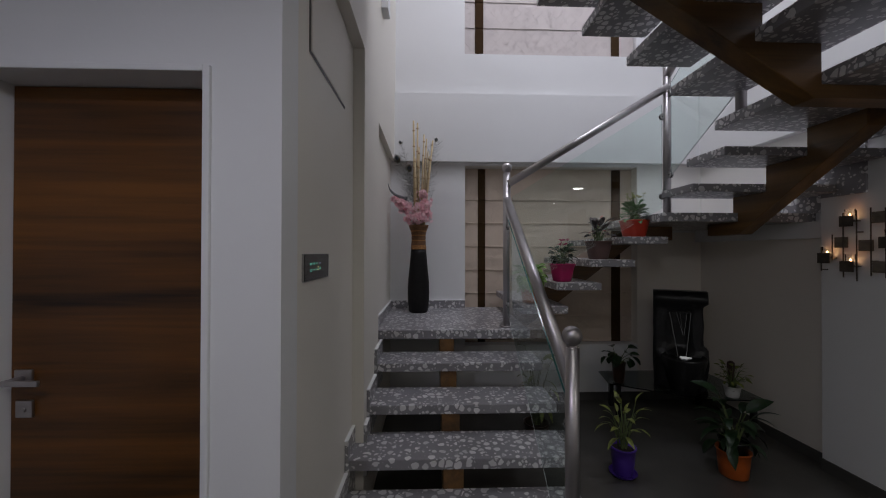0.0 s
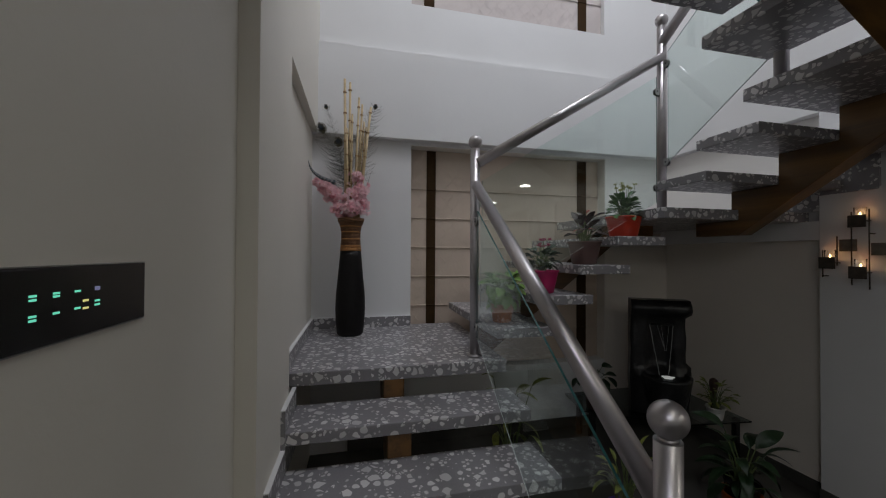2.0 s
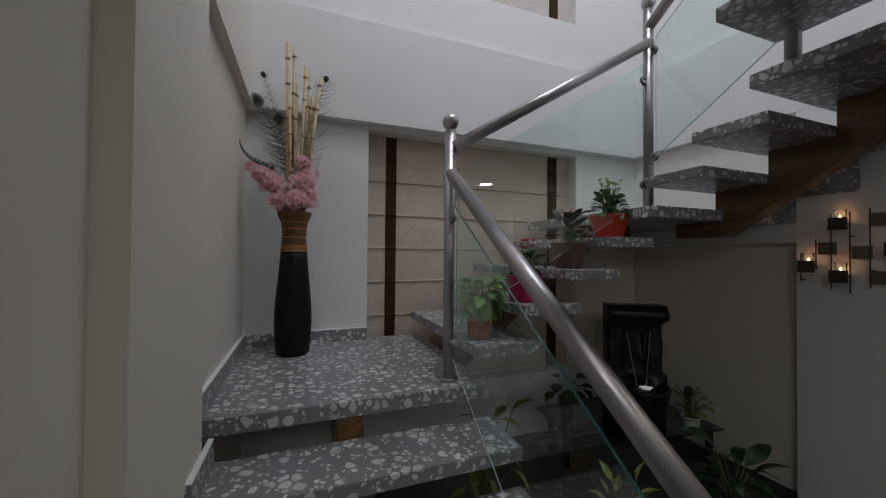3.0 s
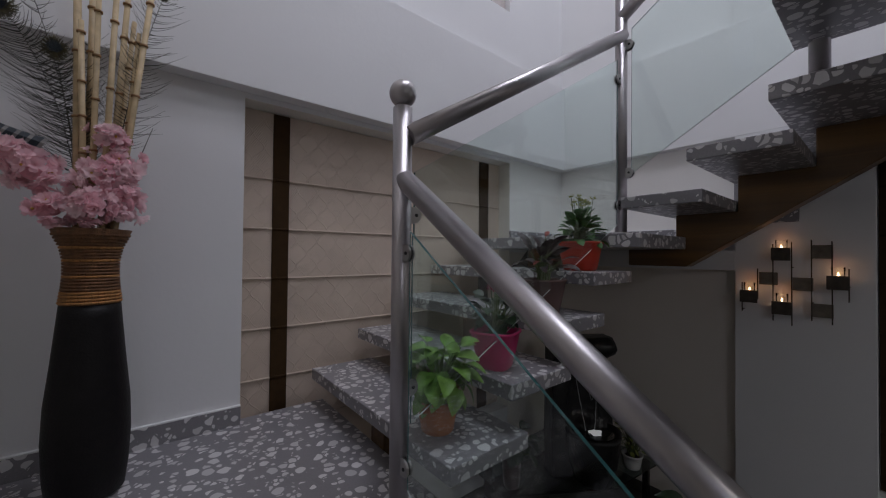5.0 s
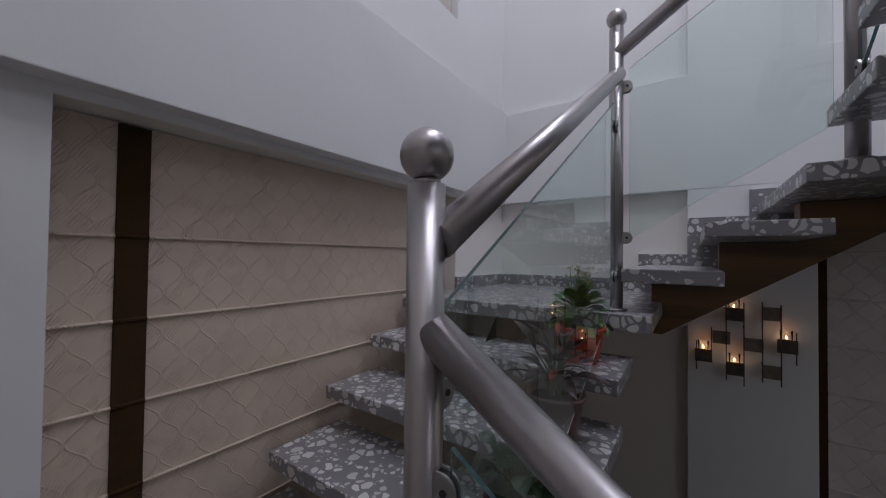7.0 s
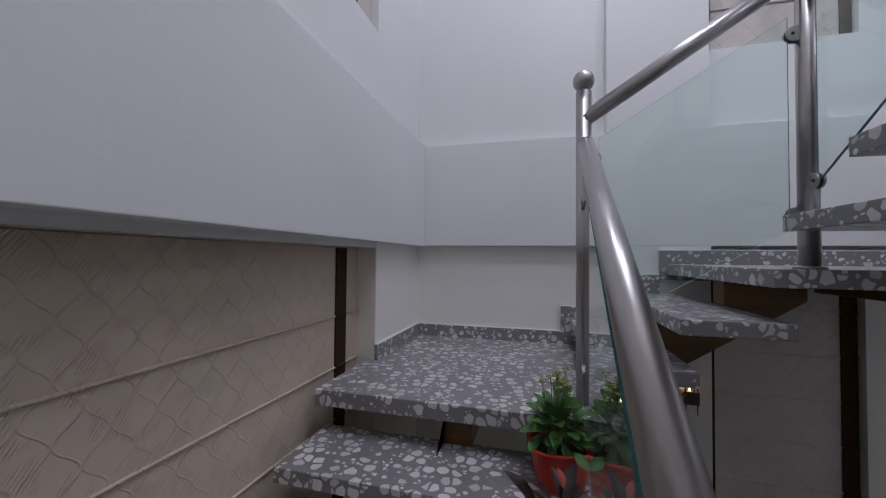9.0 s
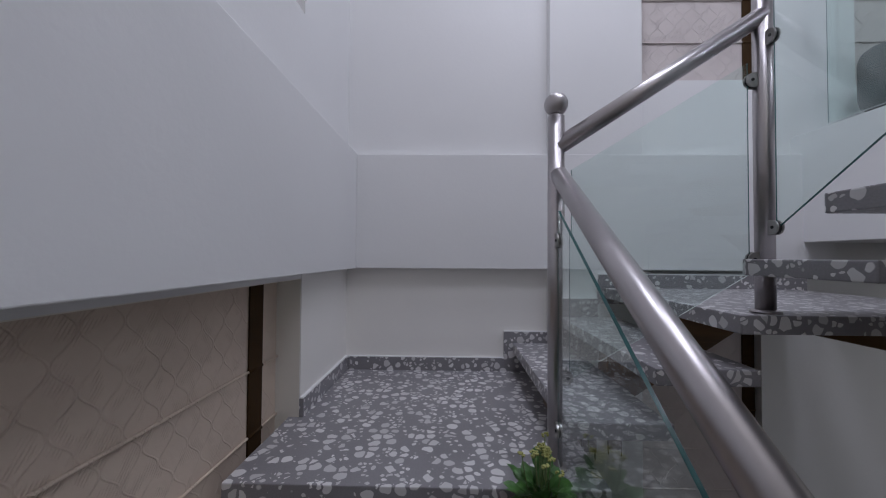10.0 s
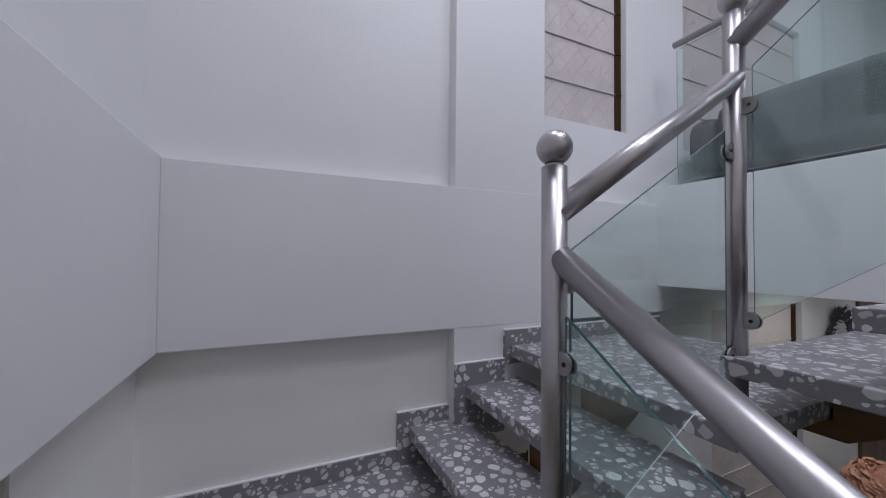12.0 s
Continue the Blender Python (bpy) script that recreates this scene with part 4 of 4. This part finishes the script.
for i in range(22):
    z = 0.652 + i * 0.0107
    r = float(np.interp(z, [p[1] for p in prof[:7]], [p[0] for p in prof[:7]])) + 0.001
    bm = bmesh.new()
    for k in range(30):
        a, b = 2 * math.pi * k / 30, 2 * math.pi * (k + 1) / 30
        tube(bm, (r * math.cos(a), r * math.sin(a), z), (r * math.cos(b), r * math.sin(b), z), 0.0048, None, 6, False)
    part("rope_ring", bm, ROPE if i in (0, 1, 2, 3, 8, 13, 17) else ROPEDARK, vase)
rnd = random.Random(31)
STICKS = [(-0.035, -0.01, -0.055, 0.0, 1.98, 0.0125), (-0.015, 0.02, -0.015, 0.03, 1.97, 0.012), (-0.005, -0.02, 0.005, -0.03, 1.70, 0.010), (0.02, -0.03, 0.055, -0.06, 1.82, 0.0105), (0.03, 0.01, 0.080, 0.02, 1.80, 0.011),
          (0.045, -0.01, 0.145, -0.02, 1.77, 0.0115), (0.03, 0.03, 0.095, 0.06, 1.68, 0.010), (-0.02, 0.0, -0.035, -0.05, 1.58, 0.010), (0.035, 0.03, 0.07, 0.09, 1.60, 0.009), (0.05, 0.0, 0.11, 0.01, 1.62, 0.009)]
for x0, y0, x1, y1, zt, r in STICKS:
    st = part("bamboo_stick", tube(bmesh.new(), (x0, y0, 0.80), (x1, y1, zt), r, r * 0.75, 12), BAMBOO, vase)
    for k in range(5):
        t = 0.25 + 0.17 * k + rnd.uniform(-0.03, 0.03)
        c = Vector((x0 + (x1 - x0) * t, y0 + (y1 - y0) * t, 0.80 + (zt - 0.80) * t))
        part("node_ring", tube(bmesh.new(), c, c + Vector((0, 0, 0.007)), r * 1.15, None, 12), NODE, st)
bm = bmesh.new()
for j in range(10):
    a = math.pi * j / 5 + (0.3 if j % 2 else 0.0)
    inner = j % 2
    reach, lift = (0.019, 0.011) if inner else (0.028, 0.005)
    spine = []
    for t, w, z in ((0.05, 0.10, -0.003), (0.45, 0.62, 0.004), (0.80, 0.72, lift), (1.0, 0.34, lift + 0.004)):
        half = 0.0135 * w
        c, d = Vector((math.cos(a), math.sin(a), 0)), Vector((-math.sin(a), math.cos(a), 0))
        dip = -0.002 if t == 1.0 else 0.0
        spine.append([bm.verts.new(c * (reach * t - (0.0025 if k == 0 and t == 1.0 else 0)) + d * half * k + Vector((0, 0, z + 0.003 * abs(k) + dip))) for k in (-1, 0, 1)])
    for p, q in zip(spine, spine[1:]):
        for k in range(2):
            bm.faces.new((p[k], p[k + 1], q[k + 1], q[k])).smooth = True
flower_me = bpy.data.meshes.new("blossom")
bm.to_mesh(flower_me)
bm.free()
flower_me.materials.append(PETAL)
bm = bmesh.new()
ball(bm, (0, 0, 0.006), 0.0035, 8)
stamen_me = bpy.data.meshes.new("stamen")
bm.to_mesh(stamen_me)
bm.free()
stamen_me.materials.append(STAMEN)
for cx, cy, cz, rx, rz, count in ((-0.135, -0.02, 1.075, 0.062, 0.062, 34), (-0.185, -0.01, 1.125, 0.052, 0.050, 26), (-0.235, 0.0, 1.155, 0.030, 0.028, 12), (-0.09, -0.05, 0.955, 0.045, 0.045, 20), (0.035, -0.03, 1.20, 0.052, 0.060, 28), (0.075, -0.02, 1.12, 0.055, 0.065, 30),
                               (0.02, -0.06, 1.07, 0.048, 0.055, 26), (0.0, -0.085, 0.965, 0.052, 0.045, 26), (0.085, -0.04, 0.985, 0.050, 0.060, 26), (-0.05, 0.0, 1.01, 0.036, 0.045, 14), (0.05, 0.05, 1.05, 0.06, 0.08, 16)):
    # pink filler added inside each cluster to hide the shaded holes between petals
    core = lathe(bmesh.new(), [(max(1e-4, 0.5 * rx * math.sin(math.pi * k / 10)), -0.5 * rz * math.cos(math.pi * k / 10)) for k in range(11)], (cx, cy, cz), 14, 0.5)
    part("blossom_filler", core, DEEPPINK, vase)
    for k in range(count):
        d = Vector((rnd.gauss(0, 1), rnd.gauss(0, 1) - 0.3, rnd.gauss(0, 1))).normalized() * rnd.uniform(0.65, 1.10)
        c = Vector((cx + d.x * rx, cy + d.y * rx, cz + d.z * rz))
        k2 = rnd.uniform(0.75, 1.15)
        m = Matrix.Translation(c) @ d.to_track_quat("Z", "Y").to_matrix().to_4x4() @ pose(0, 0, 0, rnd.uniform(-35, 35), rnd.uniform(-35, 35), rnd.uniform(0, 90)) @ Matrix.Diagonal((k2, k2, k2 * rnd.uniform(0.7, 1.6), 1))
        share("blossom", flower_me, vase, m)
        if k % 5 == 0:
            share("stamen", stamen_me, vase, m)

BRONZE = material("feather_bronze", (0.075, 0.062, 0.018), 0.5, 0, 0.4, 70)


def barb(bm, o, side, dirn, ln, bend):
    """One hair-fine barb that leaves the quill and curves towards the tip."""
    last, n = o, 5
    for i in range(1, n + 1):
        t = i / n
        nxt = o + side * ln * t + dirn * ln * (0.30 * t + bend * t * t) + Vector((0.10 * math.sin(9 * bend), 0, -0.22 * bend)) * ln * t * t
        tube(bm, last, nxt, 0.0012 * (1.15 - t * 0.7), 0.0012 * (1.0 - t * 0.7), 3, False)
        last = nxt


def plume(base, ctrl, tip, eye=0.0, reach=0.10, dense=4):
    bm = bmesh.new()
    n = 30
    b, c, t3 = map(Vector, (base, ctrl, tip))
    pts = [b * (1 - i / n) ** 2 + c * 2 * (i / n) * (1 - i / n) + t3 * (i / n) ** 2 for i in range(n + 1)]
    for i in range(n):
        tube(bm, pts[i], pts[i + 1], 0.0017 * (1 - 0.6 * i / n), None, 5, False)
        if i > 9:
            dirn = (pts[i + 1] - pts[i]).normalized()
            for sgn in (-1, 1):
                for e in range(dense):
                    side = dirn.cross(Vector((rnd.uniform(-0.3, 0.3), -1, rnd.uniform(-0.3, 0.3)))).normalized() * sgn
                    barb(bm, pts[i].lerp(pts[i + 1], rnd.random()), side, dirn, reach * (0.55 + 0.45 * math.sin(math.pi * i / n)) * rnd.uniform(0.45, 1.15), rnd.uniform(0.1, 1.1))
    f = part("peacock_feather", bm, FEATHER, vase, "dark peacock feather")
    if eye:
        d = (pts[-1] - pts[-5]).normalized()
        across = d.cross(Vector((0, -1, 0))).normalized()
        for name, mat, w, h, off, label in (("feather_eye", BRONZE, 0.80, 1.0, 0.0, "bronze-green feather eye"), ("eye_heart", EYE, 0.48, 0.52, 0.15, "dark blue-black heart of the eye")):
            bm = bmesh.new()
            mid = pts[-1] + d * eye * off + Vector((0, -0.0035 if off else 0, 0))
            count = 90 if not off else 60
            for k in range(count):
                a = 2 * math.pi * k / count
                e = mid + across * math.cos(a) * eye * w * rnd.uniform(0.85, 1.12) + d * math.sin(a) * eye * h * rnd.uniform(0.85, 1.15) + Vector((0, rnd.uniform(-0.003, 0.003), 0))
                tube(bm, mid - d * eye * 0.2, e, 0.0022 * (1 if not off else 0.9), 0.0008, 4, False)
            part(name, bm, mat, f, label)


plume((-0.03, 0, 0.85), (-0.05, 0.02, 1.35), (-0.225, 0.02, 1.59), 0.048)
plume((-0.02, 0, 0.85), (-0.05, -0.01, 1.2), (-0.10, 0.0, 1.485), 0.040, 0.11, 5)
plume((-0.02, 0.03, 0.85), (-0.06, 0.05, 1.40), (-0.195, 0.04, 1.765), 0.020, 0.05, 2)
plume((0.03, 0.01, 0.85), (0.06, 0.0, 1.35), (0.18, 0.0, 1.785), 0.022, 0.10, 3)
plume((0.0, 0.02, 0.85), (-0.04, 0.03, 1.25), (-0.02, 0.03, 1.55), 0.0, 0.07, 2)
# barred feather, bar by bar
q0 = Vector((-0.11, -0.04, 1.16))
nrm = Vector((0.45, 0.15, 0.85)).normalized()
bars = {False: bmesh.new(), True: bmesh.new()}
steps = 34
for i in range(steps):
    row = []
    for t in (i / steps, (i + 1) / steps):
        w = 0.017 * (1 - t) ** 0.7 + 0.002
        c = q0 + Vector((-0.20 * (1 - (1 - t) ** 1.7), 0.0, 0.09 * t + 0.07 * t ** 3))
        row.append((c - nrm * w, c + Vector((0, -0.004, 0)), c + nrm * w))
    bm = bars[i % 3 == 0]
    v = [[bm.verts.new(p) for p in r] for r in row]
    for k in range(2):
        bm.faces.new((v[0][k], v[0][k + 1], v[1][k + 1], v[1][k]))
quill = part("pheasant_feather", bars[False], EYE, vase, "black and grey barred feather")
part("feather_bars", bars[True], material("grey_bars", (0.20, 0.19, 0.18), 0.6, 0, 0.3, 60), quill, "pale grey bars")
part("grass_blade", tube(bmesh.new(), (0.07, -0.02, 0.99), (0.155, -0.02, 1.275), 0.0032, 0.0008, 6), FEATHER, vase)

# ---- touch switch plate ----
sw = thing("switch_plate", "black glass touch switch plate with green icons", "switch", (WP, 1.50, 1.597))
part("plate", boxes((0, 0.010, -0.155, 0.155, -0.050, 0.050), bevel=0.003), BLACK, sw)
ICON = glow_material("switch_icon", (0.16, 0.75, 0.55), 0.55)
ICONWARM = glow_material("switch_icon_warm", (0.85, 0.75, 0.30), 0.5)
ICONDIM = glow_material("switch_icon_dim", (0.30, 0.30, 0.55), 0.22)
for yy, zz, glow, rows_z in ((-0.086, 0.013, ICON, (-0.004, 0.001)), (-0.086, -0.012, ICON, (-0.004, 0.001)), (-0.050, 0.013, ICON, (-0.003, 0.001)), (-0.050, -0.010, ICON, (-0.002,)),
                             (-0.013, 0.014, ICON, (-0.001,)), (-0.013, -0.010, ICON, (-0.001,)), (0.003, -0.004, ICONWARM, (0.002, -0.009)), (0.027, 0.014, ICONDIM, (-0.002, 0.001)), (0.027, -0.006, ICON, (-0.005, 0.001))):
    bars = [(0.010, 0.0106, yy - 0.0055, yy + 0.0055, zz + a, zz + a + 0.003) for a in rows_z]
    part("icon", boxes(*bars), glow, sw)
part("frame_rim", boxes((0, 0.008, -0.157, -0.1553, -0.052, 0.052), (0, 0.008, 0.1553, 0.157, -0.052, 0.052), (0, 0.008, -0.1553, 0.1553, -0.052, -0.0503), (0, 0.008, -0.1553, 0.1553, 0.0503, 0.052)), DARKSTEEL, sw)

# ---- candle holder on the column ----
IRON = material("bronze_metal", (0.085, 0.070, 0.055), 0.6, 0.35, 0.25, 30)
IRONPALE = material("pale_bronze_metal", (0.20, 0.17, 0.13), 0.55, 0.3, 0.2, 30)
FLAME = glow_material("candle_flame", (1.0, 0.55, 0.26), 9)
WAX = material("candle_wax", (0.7, 0.6, 0.45), 0.5)
CUPGLASS = glass_material("votive_glass", (0.98, 0.98, 0.97))
CUPGLASS.node_tree.nodes["Principled BSDF"].inputs["IOR"].default_value = 1.08
ch = thing("candle_holder", "bronze metal wall candle holder with four lit candles", "candle holder", (EB, 2.43, 1.72))
CELLS = [(2.623, 1.616, True), (2.535, 1.730, False), (2.475, 1.878, True), (2.473, 1.560, True), (2.385, 1.705, False), (2.307, 1.892, False), (2.307, 1.562, False), (2.246, 1.723, True)]
for cy, cz, lit in CELLS:
    off = 0.075 if lit else 0.04
    c = part("plate", boxes((-off, -off + 0.006, cy - 2.43 - 0.043, cy - 2.43 + 0.043, cz - 1.72 - 0.038, cz - 1.72 + 0.038), bevel=0.002), IRON if lit else IRONPALE, ch)
    if lit:
        bx, by, bz = -0.042, cy - 2.43, cz - 1.72
        part("cup_shelf", boxes((-0.074, 0.0, by - 0.030, by + 0.030, bz - 0.002, bz + 0.004)), IRON, c)
        cup = bmesh.new()
        lathe(cup, [(0.020, 0.005), (0.025, 0.010), (0.028, 0.085), (0.026, 0.085), (0.0235, 0.012), (0.018, 0.009)], (bx, by, bz), 20)
        g = part("votive_glass", cup, CUPGLASS, c)
        g.visible_shadow = False
        part("candle", lathe(bmesh.new(), [(0.021, 0.012), (0.021, 0.030), (0.017, 0.031)], (bx, by, bz), 16), WAX, c)
        part("flame", lathe(bmesh.new(), [(0.002, 0.036), (0.0050, 0.039), (0.0052, 0.043), (0.003, 0.048), (0.0008, 0.053)], (bx, by, bz), 10), FLAME, c)
        d = bpy.data.lights.new("candle_light", "POINT")
        d.energy, d.color, d.shadow_soft_size = 0.008, (1.0, 0.36, 0.15), 0.006
        o = new("candle_light", d)
        o.location = (EB + bx, by + 2.43, bz + 1.72 + 0.105)
for ry, za, zb in ((2.658, 1.52, 1.70), (2.583, 1.60, 1.79), (2.512, 1.48, 1.94), (2.430, 1.46, 1.95), (2.348, 1.50, 1.96), (2.268, 1.49, 1.95), (2.206, 1.62, 1.80)):
    part("rod", boxes((-0.052, -0.046, ry - 2.43 - 0.003, ry - 2.43 + 0.003, za - 1.72, zb - 1.72), bevel=0.001), IRON, ch)
for ry, rz in ((2.658, 1.53), (2.43, 1.80), (2.348, 1.60), (2.206, 1.70)):
    part("wall_peg", tube(bmesh.new(), (-0.049, ry - 2.43, rz - 1.72), (0.0, ry - 2.43, rz - 1.72), 0.004, None, 8), IRON, ch)

# ---- upper hall ----
SOFA = material("grey_upholstery", (0.070, 0.076, 0.080), 0.85, 0, 0.12, 14, 0.1, 220)
sf = thing("sofa", "grey upholstered sofa behind the gallery glass", "sofa", (2.2, 0.45, SLAB1))
def cushion(x0, x1, y0, y1, z0, z1, r):
    bm = box(bmesh.new(), x0, x1, y0, y1, z0, z1)
    bmesh.ops.bevel(bm, geom=bm.edges[:], offset=r, segments=5, profile=0.5, affect="EDGES")
    for f in bm.faces:
        f.smooth = True
    return bm
part("seat_base", cushion(-0.95, 0.88, -0.40, 0.30, 0.08, 0.40, 0.05), SOFA, sf)
part("backrest", cushion(-1.0, 0.70, 0.20, 0.42, 0.08, 0.55, 0.09), SOFA, sf)
part("armrest", cushion(0.68, 0.90, -0.42, 0.40, 0.08, 0.50, 0.10), SOFA, sf)
part("armrest", cushion(-1.1, -0.90, -0.42, 0.40, 0.08, 0.50, 0.09), SOFA, sf)
for lx, ly in ((-0.9, -0.3), (0.8, -0.3), (-0.9, 0.3), (0.8, 0.3)):
    part("leg", tube(bmesh.new(), (lx, ly, 0), (lx, ly, 0.09), 0.02, 0.025, 10), BLACK, sf)

# ---- hall ----
PANEL = wood_material("hall_panel_veneer", (0.06, 0.035, 0.02), (0.20, 0.12, 0.06), "Z", 1.0, 0.4)
wp = thing("wood_panel", "brown wood wall panel in the hall", "wall panel", (EI, -3.05, 1.35))
part("panel_board", boxes((-0.03, 0, -0.65, 0.65, -1.33, 1.30), bevel=0.004), PANEL, wp)
wr = thing("wreath_mirror", "round mirror with a dark spiky leaf wreath", "mirror", (EI, -1.95, 2.20))
MIRROR = material("mirror_glass", (0.85, 0.86, 0.87), 0.03, 1.0, 0.01, 3)
bm = bmesh.new()
tube(bm, (-0.02, 0, 0), (0, 0, 0), 0.20, None, 32)
part("mirror_disc", bm, MIRROR, wr)
bm = bmesh.new()
rnd = random.Random(41)
for k in range(420):
    a = rnd.uniform(0, 6.283)
    r0 = rnd.uniform(0.19, 0.30)
    c = Vector((-0.02, r0 * math.cos(a), r0 * math.sin(a)))
    d = Vector((rnd.uniform(-0.8, 0.0), math.cos(a) + rnd.gauss(0, 0.5), math.sin(a) + rnd.gauss(0, 0.5))).normalized()
    tube(bm, c, c + d * rnd.uniform(0.04, 0.10), 0.010, 0.002, 5, False)
part("leaf_wreath", bm, material("grey_wreath", (0.10, 0.10, 0.115), 0.7, 0, 0.5, 60), wr, "dark grey spiky leaves")
st = thing("side_table", "small dark wooden side table in the hall", "table", (2.80, -1.45, 0))
part("tabletop", lathe(bmesh.new(), [(0.22, 0.70), (0.225, 0.705), (0.225, 0.72), (0.22, 0.725)], seg=36), PANEL, st)
part("pedestal", lathe(bmesh.new(), [(0.15, 0), (0.15, 0.02), (0.03, 0.05), (0.025, 0.67), (0.07, 0.70)], seg=24), PANEL, st)
fl = thing("flower_bowl", "peach fabric blossom in a bowl on a side table", "flowers", (2.80, -1.45, 0.725))
part("bowl", lathe(bmesh.new(), [(0.06, 0), (0.10, 0.06), (0.115, 0.11), (0.105, 0.11), (0.08, 0.06)], seg=28), WHITEPOT, fl)
PEACH = material("peach_petal", (0.80, 0.45, 0.32), 0.7, 0, 0.2, 40)
bm = bmesh.new()
for k in range(120):
    d = Vector((rnd.gauss(0, 1), rnd.gauss(0, 1), abs(rnd.gauss(0, 1)))).normalized()
    c = Vector((0, 0, 0.20)) + Vector((d.x * 0.22, d.y * 0.22, d.z * 0.25))
    q = d.to_track_quat("Z", "Y")
    s = rnd.uniform(0.05, 0.085)
    ring = [bm.verts.new(c + q @ Vector((s * math.cos(a) * (1 + 0.25 * math.sin(3 * a + k)), s * math.sin(a), 0.25 * s * math.sin(2 * a)))) for a in [2 * math.pi * i / 9 for i in range(9)]]
    mid = bm.verts.new(c - d * 0.02)
    for i in range(9):
        bm.faces.new((ring[i], ring[(i + 1) % 9], mid))
part("blossom", bm, PEACH, fl, "peach fabric petals")
